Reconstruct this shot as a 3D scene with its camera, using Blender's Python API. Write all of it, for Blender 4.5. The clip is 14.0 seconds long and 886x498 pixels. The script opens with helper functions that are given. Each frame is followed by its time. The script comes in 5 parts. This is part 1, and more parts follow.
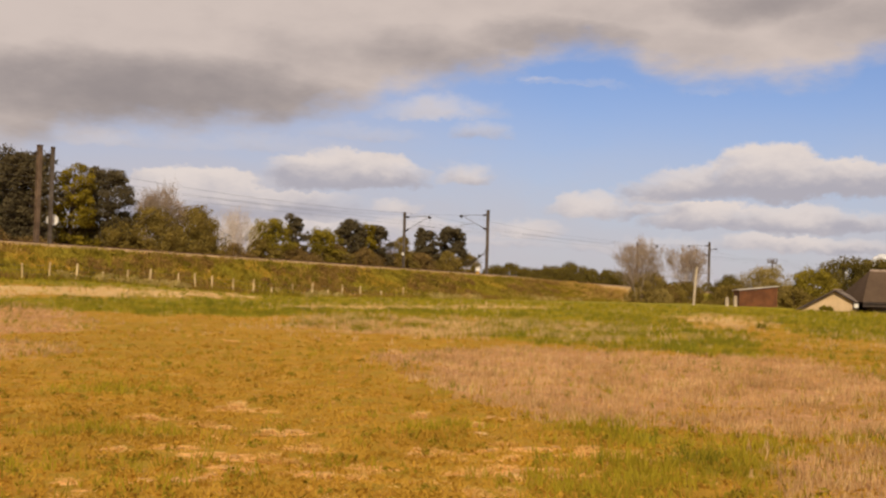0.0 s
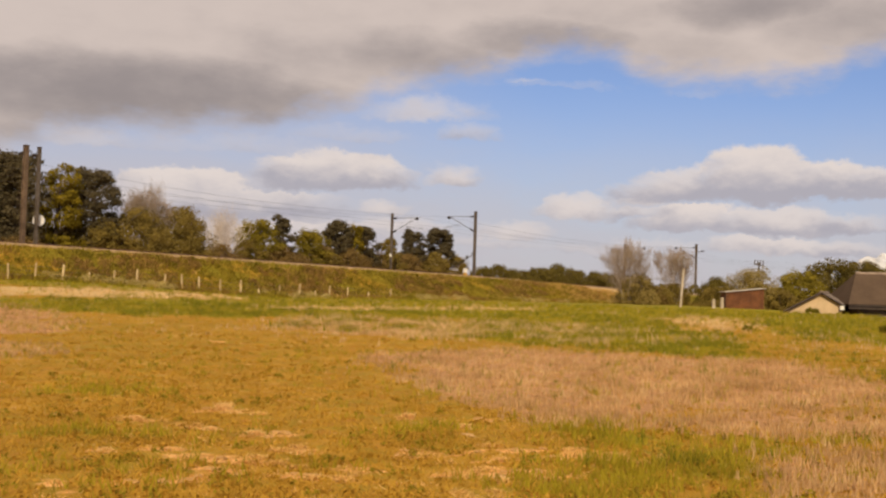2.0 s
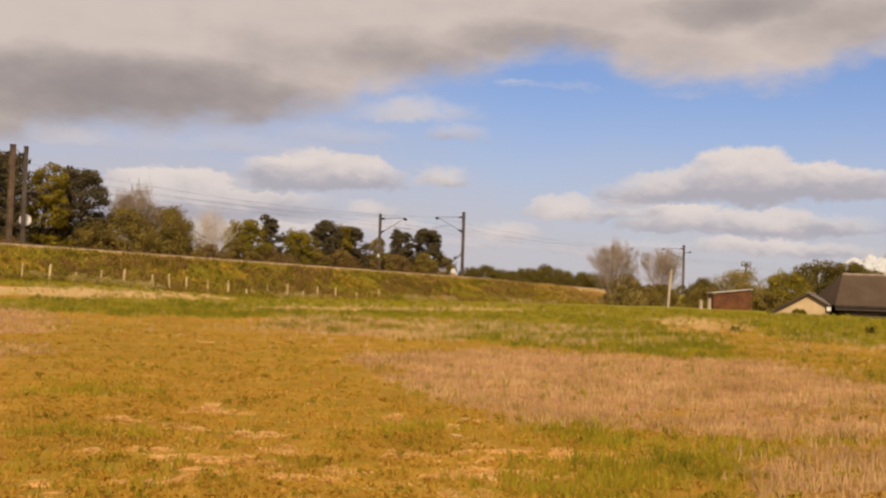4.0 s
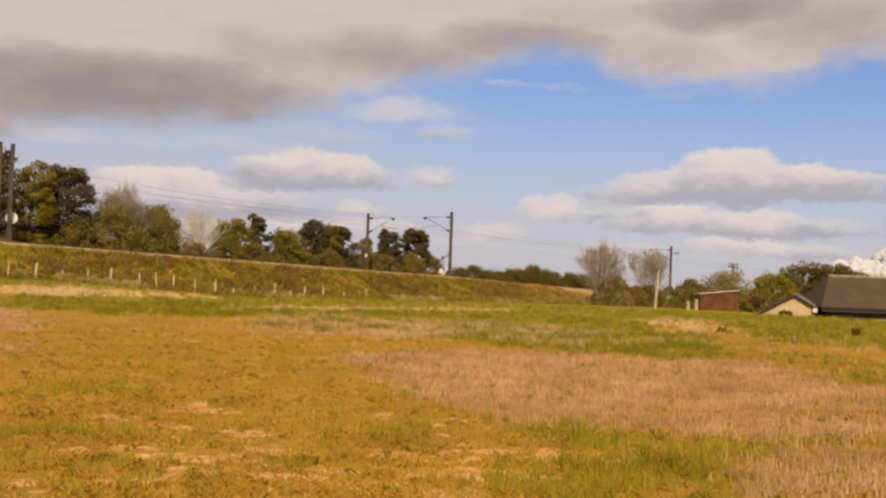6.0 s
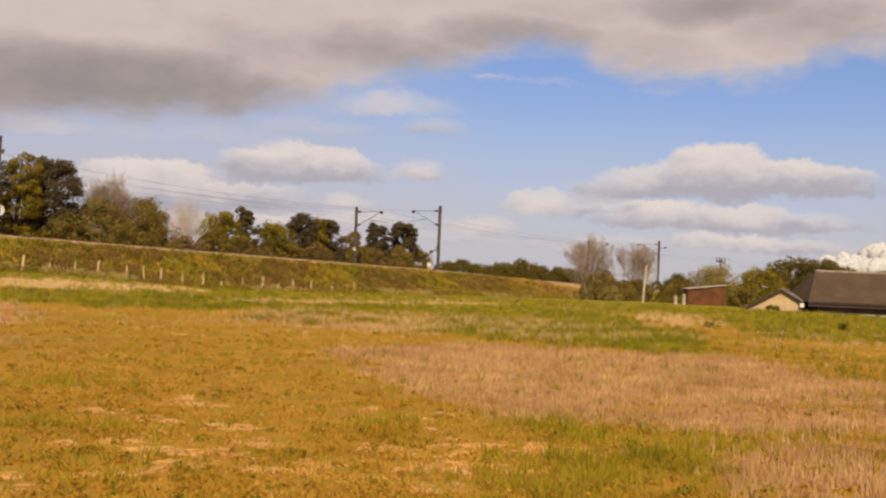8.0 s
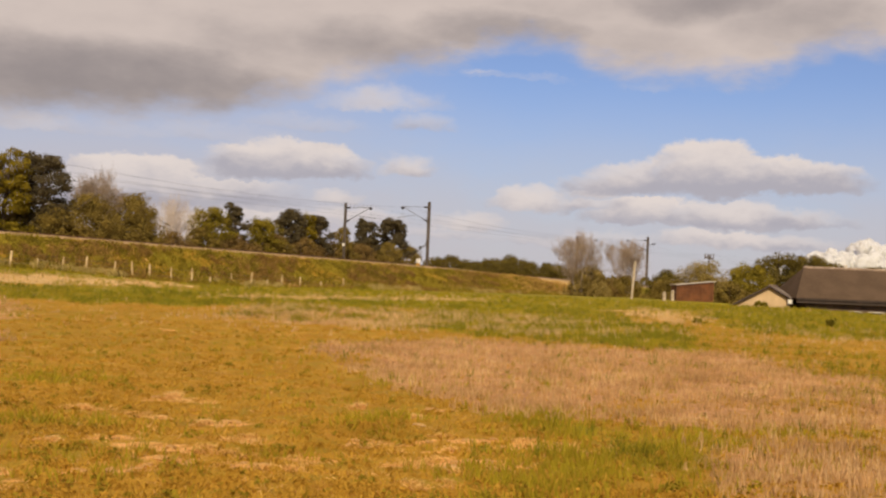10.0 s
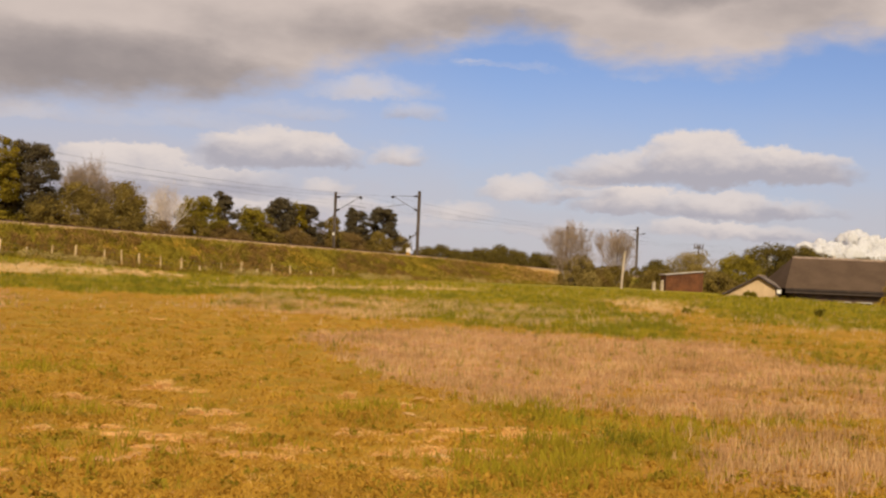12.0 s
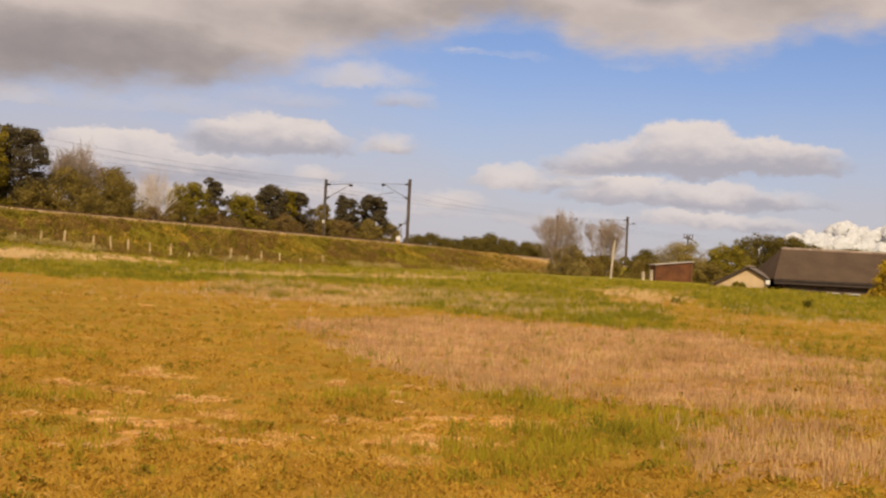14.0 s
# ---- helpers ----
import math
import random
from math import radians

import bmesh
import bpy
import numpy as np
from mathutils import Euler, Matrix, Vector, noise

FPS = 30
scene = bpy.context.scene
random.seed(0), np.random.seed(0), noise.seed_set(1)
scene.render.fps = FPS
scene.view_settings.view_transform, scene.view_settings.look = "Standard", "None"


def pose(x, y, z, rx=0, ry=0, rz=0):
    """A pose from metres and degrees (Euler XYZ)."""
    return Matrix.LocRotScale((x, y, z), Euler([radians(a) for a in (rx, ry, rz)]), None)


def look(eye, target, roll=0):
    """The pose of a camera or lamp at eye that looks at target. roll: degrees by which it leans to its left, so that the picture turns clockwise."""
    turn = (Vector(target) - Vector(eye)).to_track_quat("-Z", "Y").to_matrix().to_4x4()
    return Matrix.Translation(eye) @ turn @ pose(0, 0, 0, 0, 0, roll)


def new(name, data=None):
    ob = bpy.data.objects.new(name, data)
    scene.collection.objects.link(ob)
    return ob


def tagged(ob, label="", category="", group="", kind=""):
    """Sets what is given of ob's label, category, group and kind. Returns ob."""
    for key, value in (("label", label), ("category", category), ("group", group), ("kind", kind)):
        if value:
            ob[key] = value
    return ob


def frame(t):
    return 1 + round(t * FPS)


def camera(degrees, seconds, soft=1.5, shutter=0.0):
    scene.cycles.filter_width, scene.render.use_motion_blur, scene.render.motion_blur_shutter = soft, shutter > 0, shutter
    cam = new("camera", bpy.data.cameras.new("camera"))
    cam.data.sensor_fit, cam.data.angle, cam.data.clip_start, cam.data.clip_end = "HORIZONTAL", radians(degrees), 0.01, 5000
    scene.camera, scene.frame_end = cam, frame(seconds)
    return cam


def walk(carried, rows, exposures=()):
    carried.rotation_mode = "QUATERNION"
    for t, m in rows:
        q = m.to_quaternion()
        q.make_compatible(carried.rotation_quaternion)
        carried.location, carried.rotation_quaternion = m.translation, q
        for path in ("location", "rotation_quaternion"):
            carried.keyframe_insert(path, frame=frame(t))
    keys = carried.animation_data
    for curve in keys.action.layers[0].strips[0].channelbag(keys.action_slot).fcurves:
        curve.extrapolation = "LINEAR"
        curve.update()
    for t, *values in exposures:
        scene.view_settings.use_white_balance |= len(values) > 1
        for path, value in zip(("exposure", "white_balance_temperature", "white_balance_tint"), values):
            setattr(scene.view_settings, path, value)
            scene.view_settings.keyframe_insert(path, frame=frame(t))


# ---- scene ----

# ======== camera and its turn ========
cam = camera(40.94, 14.0, soft=2.3)
EYE = 1.6
ROWS = [
    (0.0, 92.004, -1.687, 1.860),
    (0.5, 92.023, -1.726, 1.712),
    (1.0, 92.049, -1.741, 1.558),
    (1.5, 92.073, -1.789, 1.411),
    (2.0, 92.089, -1.802, 1.253),
    (2.5, 92.099, -1.807, 1.098),
    (3.0, 92.111, -1.859, 0.957),
    (5.5, 92.149, -1.993, 0.226),
    (6.0, 92.151, -2.115, 0.073),
    (6.5, 92.101, -2.199, -0.081),
    (7.0, 92.020, -2.225, -0.225),
    (7.5, 91.943, -2.206, -0.359),
    (8.0, 91.875, -2.303, -0.500),
    (10.5, 91.639, -2.350, -1.135),
    (11.0, 91.539, -2.380, -1.244),
    (11.5, 91.381, -2.407, -1.383),
    (12.0, 91.213, -2.470, -1.510),
    (12.5, 91.039, -2.557, -1.636),
    (13.0, 90.882, -2.641, -1.761),
    (13.5, 90.763, -2.786, -1.889),
    (14.0, 90.673, -2.891, -2.003),
]
walk(cam, [(t, pose(0, 0, EYE, rx, ry, rz)) for t, rx, ry, rz in ROWS])


# ======== world, sun ========
SUN_EL, SUN_AZ = 38.0, 182.0          # degrees; azimuth clockwise from +y


def N(tree, kind, **inputs):
    """A node with its inputs set or linked."""
    node = tree.nodes.new(kind)
    for key, value in inputs.items():
        if key == "operation":
            node.operation = value
            continue
        if key == "attribute_name":
            node.attribute_name = value
            continue
        if key == "attribute_type":
            node.attribute_type = value
            continue
        slot = int(key[1:]) if key[0] == "i" and key[1:].isdigit() else key.replace("_", " ")
        if isinstance(value, bpy.types.NodeSocket):
            tree.links.new(value, node.inputs[slot])
        else:
            node.inputs[slot].default_value = value
    return node


def mixc(tree, fac, a, b, blend="MIX"):
    node = tree.nodes.new("ShaderNodeMix")
    node.data_type, node.blend_type = "RGBA", blend
    for slot, v in ((0, fac), (6, a), (7, b)):
        if isinstance(v, bpy.types.NodeSocket):
            tree.links.new(v, node.inputs[slot])
        else:
            node.inputs[slot].default_value = v if slot == 0 else (*v, 1)
    return node.outputs[2]


def smooth(tree, v, a, b, lo=0.0, hi=1.0):
    node = tree.nodes.new("ShaderNodeMapRange")
    node.interpolation_type = "SMOOTHSTEP"
    tree.links.new(v, node.inputs[0])
    for i, x in enumerate((a, b, lo, hi)):
        node.inputs[1 + i].default_value = x
    return node.outputs[0]


def m2(tree, op, a, b=0.0, clamp=False):
    node = tree.nodes.new("ShaderNodeMath")
    node.operation, node.use_clamp = op, clamp
    for i, v in enumerate((a, b)):
        if isinstance(v, bpy.types.NodeSocket):
            tree.links.new(v, node.inputs[i])
        else:
            node.inputs[i].default_value = v
    return node.outputs[0]


# heaped clouds: azimuth, height of the base, half width, height of the dome (degrees), weight, darkness of the base
CLOUDS = [
    (-6.7, 5.20, 4.09, 1.62, 1.00, 0.75), (-8.7, 5.01, 2.59, 1.31, 0.74, 0.85), (-4.6, 5.16, 2.46, 1.09, 0.75, 0.75), (-1.0, 5.44, 1.69, 0.98, 0.62, 0.45),
    (-13.8, 4.57, 3.55, 1.09, 0.85, 0.35), (-11.3, 3.48, 6.28, 1.64, 0.74, 0.85), (-15.0, 3.41, 5.46, 1.09, 0.74, 0.80), (-4.3, 3.87, 1.50, 0.65, 0.60, 0.35),
    (-8.6, 2.58, 5.46, 0.93, 0.72, 0.45), (-3.7, 2.93, 3.55, 0.71, 0.60, 0.45), (2.0, 2.82, 2.05, 0.87, 0.62, 0.40), (0.7, 2.32, 3.82, 0.55, 0.40, 0.50),
    (-2.5, 8.48, 3.82, 1.26, 0.46, 0.30), (-0.3, 7.44, 1.91, 0.93, 0.40, 0.50), (-6.0, 7.33, 4.09, 0.71, 0.27, 0.40), (-18.4, 6.54, 2.59, 0.82, 0.36, 0.30),
    (-11.9, 6.48, 8.19, 0.93, 0.26, 0.40), (13.6, 5.17, 3.06, 2.18, 1.00, 0.80), (16.1, 5.10, 3.55, 1.42, 0.85, 0.85), (18.3, 5.15, 3.00, 1.20, 0.75, 0.90),
    (10.0, 4.95, 3.27, 1.42, 0.74, 0.85), (8.3, 4.66, 2.18, 1.09, 0.70, 0.55), (5.1, 3.95, 2.18, 1.20, 0.72, 0.45), (7.4, 4.00, 2.46, 0.71, 0.60, 0.60),
    (10.3, 3.46, 3.14, 1.20, 0.85, 0.60), (14.4, 3.42, 4.09, 1.15, 0.75, 0.65), (17.6, 3.45, 3.00, 0.82, 0.60, 0.75), (14.1, 2.42, 3.27, 0.82, 0.75, 0.40),
    (16.9, 2.31, 3.55, 0.71, 0.62, 0.60), (8.8, 2.31, 4.09, 0.60, 0.42, 0.50), (5.6, 2.10, 3.27, 0.55, 0.40, 0.50), (4.3, 9.96, 4.09, 0.35, 0.22, 0.25),
    (2.7, 10.10, 1.64, 0.27, 0.30, 0.20), (10.2, 9.55, 1.64, 0.49, 0.20, 0.30),
]
# lower edge of the high cloud deck: azimuth, height (degrees)
DECK = [(-24.0, 5.60), (-22.1, 5.88), (-20.8, 6.23), (-19.9, 6.95), (-15.1, 7.37), (-10.4, 7.52), (-8.8, 8.13), (-6.3, 8.56), (-4.7, 9.43), (-2.8, 10.03), (-0.4, 10.42), (1.4, 10.72), (2.6, 11.38), (4.8, 11.77), (6.6, 11.46), (7.8, 10.67), (9.6, 10.29), (12.2, 10.31), (15.0, 10.21), (16.8, 10.62), (17.7, 11.19), (19.4, 11.47), (21.5, 11.46)]
# thicker, greyer parts of the deck: azimuth, height, half width, half height (degrees), weight
GREYS = [(-16.5, 8.78, 9.8, 1.69, 0.85), (-20.9, 6.91, 3.0, 1.23, 0.55), (-10.6, 8.20, 4.1, 0.98, 0.65), (-2.9, 11.20, 4.1, 1.23, 0.50), (2.9, 12.07, 4.1, 0.93, 0.62), (13.2, 13.70, 4.1, 0.98, 0.62), (17.0, 12.55, 3.3, 1.36, 0.40), (-7.2, 11.16, 4.4, 1.23, 0.30), (9.1, 11.73, 4.4, 0.95, 0.22), (6.4, 13.44, 4.4, 0.82, 0.22), (-6.2, 13.19, 3.5, 0.82, 0.12), (-19.5, 9.71, 3.3, 1.09, 0.45)]


def deck_depth(g, way):
    """Degrees above the lower edge of the deck."""
    sep = N(g, "ShaderNodeSeparateXYZ", Vector=way)
    node = g.nodes.new("ShaderNodeValToRGB")
    el_ = node.color_ramp.elements
    node.color_ramp.interpolation = "EASE"
    while len(el_) < len(DECK):
        el_.new(0.5)
    for e, (a, h) in zip(el_, DECK):
        e.position, e.color = (a + 25) / 50, (h / 20, h / 20, h / 20, 1)
    g.links.new(smooth_line(g, sep.outputs[0], -25, 25), node.inputs[0])
    return m2(g, "SUBTRACT", sep.outputs[1], m2(g, "MULTIPLY", node.outputs[0], 20.0))


def smooth_line(tree, v, a, b):
    node = tree.nodes.new("ShaderNodeMapRange")
    tree.links.new(v, node.inputs[0])
    node.inputs[1].default_value, node.inputs[2].default_value = a, b
    return node.outputs[0]



def stretch(g, v, k):
    return N(g, "ShaderNodeVectorMath", operation="MULTIPLY", i0=v, i1=k).outputs[0]


def puffs(g, way):
    """Thickness of the heaped clouds, how far below their tops one looks, and how dense they are."""
    wide = N(g, "ShaderNodeTexNoise", Vector=stretch(g, way, (0.30, 0.55, 0)), Scale=1.0, Detail=3.0, Roughness=0.55).outputs["Color"]
    fine = N(g, "ShaderNodeTexNoise", Vector=stretch(g, way, (1.25, 1.9, 0)), Scale=1.0, Detail=5.0, Roughness=0.62).outputs["Color"]
    p = N(g, "ShaderNodeVectorMath", operation="MULTIPLY_ADD", i0=wide, i1=(2.2, 0.9, 0), i2=way).outputs[0]
    p = N(g, "ShaderNodeVectorMath", operation="MULTIPLY_ADD", i0=fine, i1=(1.3, 0.8, 0), i2=p).outputs[0]
    p = N(g, "ShaderNodeVectorMath", operation="SUBTRACT", i0=p, i1=(1.75, 0.85, 0)).outputs[0]
    thick = weight = shade = heavy = None
    for az_, el_, rx, up, w, dark in CLOUDS:
        d = N(g, "ShaderNodeVectorMath", operation="SUBTRACT", i0=p, i1=(az_, el_, 0)).outputs[0]
        d = N(g, "ShaderNodeSeparateXYZ", Vector=stretch(g, d, (1 / rx, 1 / up, 0)))
        lift = m2(g, "MAXIMUM", d.outputs[1], m2(g, "MULTIPLY", d.outputs[1], -3.2))
        r = m2(g, "ADD", m2(g, "MULTIPLY", d.outputs[0], d.outputs[0]), m2(g, "MULTIPLY", lift, lift))
        v = m2(g, "MULTIPLY", m2(g, "MAXIMUM", m2(g, "SUBTRACT", 1.15, r), 0.0), w)
        low = m2(g, "MULTIPLY", m2(g, "MULTIPLY", m2(g, "SUBTRACT", 0.85, d.outputs[1]), dark), v)
        thick = v if thick is None else m2(g, "MAXIMUM", thick, v)
        weight = v if weight is None else m2(g, "ADD", weight, v)
        shade = low if shade is None else m2(g, "ADD", shade, low)
        vw = m2(g, "MULTIPLY", v, w)
        heavy = vw if heavy is None else m2(g, "ADD", heavy, vw)
    weight = m2(g, "MAXIMUM", weight, 0.005)
    return thick, m2(g, "DIVIDE", shade, weight), m2(g, "DIVIDE", heavy, weight)


def greyness(g, way):
    """Where the deck is thick and grey."""
    wob = N(g, "ShaderNodeTexNoise", Vector=stretch(g, way, (0.22, 0.5, 0)), Scale=1.0, Detail=5.0, Roughness=0.6).outputs["Color"]
    p = N(g, "ShaderNodeVectorMath", operation="MULTIPLY_ADD", i0=wob, i1=(4.0, 1.8, 0), i2=way).outputs[0]
    p = N(g, "ShaderNodeVectorMath", operation="SUBTRACT", i0=p, i1=(2.0, 0.9, 0)).outputs[0]
    total = None
    for az_, el_, rx, ry, w in GREYS:
        d = stretch(g, N(g, "ShaderNodeVectorMath", operation="SUBTRACT", i0=p, i1=(az_, el_, 0)).outputs[0], (1 / rx, 1 / ry, 0))
        r = N(g, "ShaderNodeVectorMath", operation="DOT_PRODUCT", i0=d, i1=d).outputs["Value"]
        v = m2(g, "MULTIPLY", m2(g, "MAXIMUM", m2(g, "SUBTRACT", 1.0, m2(g, "MULTIPLY", r, 0.55)), 0.0), w)
        total = v if total is None else m2(g, "MAXIMUM", total, v)
    return total


world = bpy.data.worlds.new("sky")
scene.world = world
world.use_nodes = True
wt = world.node_tree
wt.nodes.clear()
sky = wt.nodes.new("ShaderNodeTexSky")
sky.sky_type, sky.sun_disc = "NISHITA", False
sky.sun_elevation, sky.sun_rotation = radians(SUN_EL), radians(SUN_AZ)
sky.air_density, sky.dust_density, sky.ozone_density = 1.0, 0.6, 2.5
gen = N(wt, "ShaderNodeTexCoord").outputs["Generated"]
sp = N(wt, "ShaderNodeSeparateXYZ", Vector=gen)
deg = 180 / math.pi
az = m2(wt, "MULTIPLY", m2(wt, "ARCTAN2", sp.outputs[0], sp.outputs[1]), deg)
el = m2(wt, "MULTIPLY", m2(wt, "ARCSINE", sp.outputs[2]), deg)
way = N(wt, "ShaderNodeCombineXYZ", X=az, Y=el).outputs[0]
heap, low, dense = puffs(wt, way)
soft_n = N(wt, "ShaderNodeTexNoise", Vector=stretch(wt, way, (0.5, 0.9, 0)), Scale=1.0, Detail=6.0, Roughness=0.6).outputs[0]
mott = N(wt, "ShaderNodeTexNoise", Vector=stretch(wt, way, (0.16, 0.34, 0)), Scale=1.0, Detail=6.0, Roughness=0.58).outputs[0]
# pale haze over the horizon, thinning upwards
veil = m2(wt, "MULTIPLY", smooth(wt, el, 1.5, 10.5, 0.86, 0.04), smooth(wt, mott, 0.3, 0.6, 0.75, 1.0))
veil = m2(wt, "ADD", veil, m2(wt, "MULTIPLY", smooth(wt, az, 4.0, -9.0), smooth(wt, el, 3.0, 12.0, 0.25, 0.35)), True)
blue = mixc(wt, 1.0, sky.outputs[0], (0.87, 0.88, 1.12), "MULTIPLY")
clear = mixc(wt, veil, blue, (6.2, 5.75, 6.15))
# heaped clouds: sunlit tops, greyer flat bases
heap_a = smooth(wt, m2(wt, "ADD", heap, m2(wt, "MULTIPLY", m2(wt, "SUBTRACT", soft_n, 0.5), 0.55)), 0.06, 0.78)
heap_top = smooth(wt, m2(wt, "ADD", heap, m2(wt, "MULTIPLY", m2(wt, "SUBTRACT", soft_n, 0.5), 0.30)), 0.03, 0.34)
crisp = smooth(wt, low, 0.10, 0.42, 1.0, 0.0)
heap_a = m2(wt, "ADD", heap_a, m2(wt, "MULTIPLY", m2(wt, "SUBTRACT", heap_top, heap_a), m2(wt, "MULTIPLY", crisp, smooth(wt, dense, 0.58, 0.85))))
low = m2(wt, "ADD", low, m2(wt, "MULTIPLY", m2(wt, "SUBTRACT", soft_n, 0.5), 0.7))
heap_col = mixc(wt, smooth(wt, low, 0.0, 0.72), (8.6, 7.6, 7.15), (4.95, 4.7, 5.25))
sky_col = mixc(wt, heap_a, clear, heap_col)
# the high deck, torn and soft along its lower edge; broken cloud goes on over the rest of the sky
edge_n = N(wt, "ShaderNodeTexNoise", Vector=stretch(wt, way, (0.45, 1.0, 0)), Scale=1.0, Detail=6.0, Roughness=0.58).outputs[0]
dd = m2(wt, "ADD", deck_depth(wt, way), m2(wt, "MULTIPLY", m2(wt, "SUBTRACT", edge_n, 0.5), 2.0))
deck_a = smooth(wt, dd, -0.75, 1.05)
far_n = N(wt, "ShaderNodeTexNoise", Vector=stretch(wt, way, (0.045, 0.11, 0)), Scale=1.0, Detail=6.0, Roughness=0.6).outputs[0]
aside = m2(wt, "MAXIMUM", smooth(wt, m2(wt, "ABSOLUTE", az), 25, 33), smooth(wt, el, 15, 20))
broken = smooth(wt, far_n, 0.40, 0.58)
deck_a = m2(wt, "ADD", m2(wt, "MULTIPLY", deck_a, m2(wt, "SUBTRACT", 1.0, aside)), m2(wt, "MULTIPLY", broken, aside))
grey = m2(wt, "ADD", greyness(wt, way), m2(wt, "MULTIPLY", m2(wt, "SUBTRACT", mott, 0.5), 0.9))
grey = m2(wt, "ADD", grey, m2(wt, "MULTIPLY", m2(wt, "SUBTRACT", soft_n, 0.5), 0.25))
grey = m2(wt, "MULTIPLY", grey, m2(wt, "SUBTRACT", 1.0, aside))
deck_col = mixc(wt, smooth(wt, grey, -0.15, 1.0), (7.25, 6.1, 5.55), (3.5, 3.02, 2.98))
sky_col = mixc(wt, deck_a, sky_col, deck_col)
back = N(wt, "ShaderNodeBackground", Color=sky_col, Strength=0.1)
wt.links.new(back.outputs[0], N(wt, "ShaderNodeOutputWorld").inputs[0])

sun = new("sun", bpy.data.lights.new("sun", "SUN"))
sun.data.energy, sun.data.angle, sun.data.color = 4.5, radians(0.6), (1.0, 0.82, 0.53)
_a, _e = radians(SUN_AZ), radians(SUN_EL)
sun.matrix_basis = look((0, 0, 60), (-math.sin(_a) * math.cos(_e), -math.cos(_a) * math.cos(_e), 60 - math.sin(_e)))
scene.view_settings.exposure = -0.19


# ======== materials ========
def material(name, roughness=0.9, metallic=0.0, spec=0.3):
    m = bpy.data.materials.new(name)
    m.use_nodes = True
    t = m.node_tree
    b = t.nodes["Principled BSDF"]
    b.inputs["Roughness"].default_value = roughness
    b.inputs["Metallic"].default_value = metallic
    b.inputs["Specular IOR Level"].default_value = spec
    return m, t, b


def coords(t):
    return N(t, "ShaderNodeTexCoord").outputs["Object"]


def fbm(t, vec, scale, detail=4.0, rough=0.6, dist=0.0):
    return N(t, "ShaderNodeTexNoise", Vector=vec, Scale=scale, Detail=detail, Roughness=rough, Distortion=dist).outputs[0]


def bump(t, b, height, strength, distance):
    node = N(t, "ShaderNodeBump", Strength=strength, Distance=distance, Height=height)
    t.links.new(node.outputs[0], b.inputs["Normal"])


def worn(name, base, dark, scale=3.0, fine=40.0, roughness=0.85, metallic=0.0, relief=0.2, stain=None):
    """Two-scale mottled surface: grain, stains and fine relief."""
    m, t, b = material(name, roughness, metallic)
    c = coords(t)
    big, small = fbm(t, c, scale), fbm(t, c, fine, 5.0, 0.65)
    col = mixc(t, smooth(t, big, 0.35, 0.68), dark, base)
    col = mixc(t, smooth(t, small, 0.45, 0.75, 0.0, 0.55), col, stain or tuple(0.6 * v for v in dark))
    t.links.new(col, b.inputs["Base Color"])
    t.links.new(smooth(t, small, 0.3, 0.7, roughness - 0.12, min(1.0, roughness + 0.1)), b.inputs["Roughness"])
    bump(t, b, small, relief, 0.01)
    return m


def leafy(name, light, dark, glow=0.25):
    """Leaves: each clump its own tone, some light passes through."""
    m, t, b = material(name, 0.85, 0.0, 0.04)
    rnd = N(t, "ShaderNodeNewGeometry").outputs["Random Per Island"]
    big = fbm(t, coords(t), 0.7, 3.0)
    f = m2(t, "ADD", m2(t, "MULTIPLY", rnd, 0.48), m2(t, "MULTIPLY", smooth(t, big, 0.3, 0.7), 0.55), True)
    col = mixc(t, f, dark, light)
    t.links.new(col, b.inputs["Base Color"])
    tr = N(t, "ShaderNodeBsdfTranslucent", Color=col)
    mx = N(t, "ShaderNodeMixShader", i0=glow, i1=b.outputs[0], i2=tr.outputs[0])
    t.links.new(mx.outputs[0], t.nodes["Material Output"].inputs[0])
    return m


M_PINE = leafy("pine_needles", (0.142, 0.112, 0.056), (0.060, 0.048, 0.029), 0.12)
M_LIME = leafy("young_leaves", (0.37, 0.275, 0.026), (0.12, 0.090, 0.012), 0.3)
M_GREEN = leafy("green_leaves", (0.37, 0.285, 0.034), (0.115, 0.090, 0.015), 0.25)
M_DARK = leafy("dark_leaves", (0.21, 0.160, 0.034), (0.070, 0.053, 0.016), 0.15)
M_WILLOW = leafy("olive_leaves", (0.31, 0.222, 0.052), (0.135, 0.096, 0.026), 0.2)
M_BROWN = leafy("brown_scrub", (0.30, 0.195, 0.066), (0.145, 0.094, 0.034), 0.2)
M_BRAMBLE = leafy("bramble_stems", (0.36, 0.215, 0.060), (0.19, 0.110, 0.030), 0.25)
M_PALEOLIVE = leafy("pale_olive_leaves", (0.44, 0.33, 0.10), (0.22, 0.16, 0.05), 0.3)
M_GORSE = leafy("gorse_flowers", (0.64, 0.43, 0.030), (0.28, 0.19, 0.020), 0.3)
M_BLOSSOM = leafy("pale_blossom", (0.76, 0.67, 0.58), (0.50, 0.41, 0.34), 0.25)
M_BUDS = leafy("brown_buds", (0.45, 0.35, 0.26), (0.26, 0.195, 0.14), 0.2)
M_GRASS_OCHRE = leafy("dry_mossy_grass", (0.60, 0.350, 0.052), (0.38, 0.214, 0.026), 0.3)
M_GRASS_GREEN = leafy("green_grass", (0.475, 0.370, 0.030), (0.24, 0.188, 0.016), 0.35)
M_WEED = leafy("olive_weeds", (0.38, 0.29, 0.028), (0.20, 0.145, 0.016), 0.35)
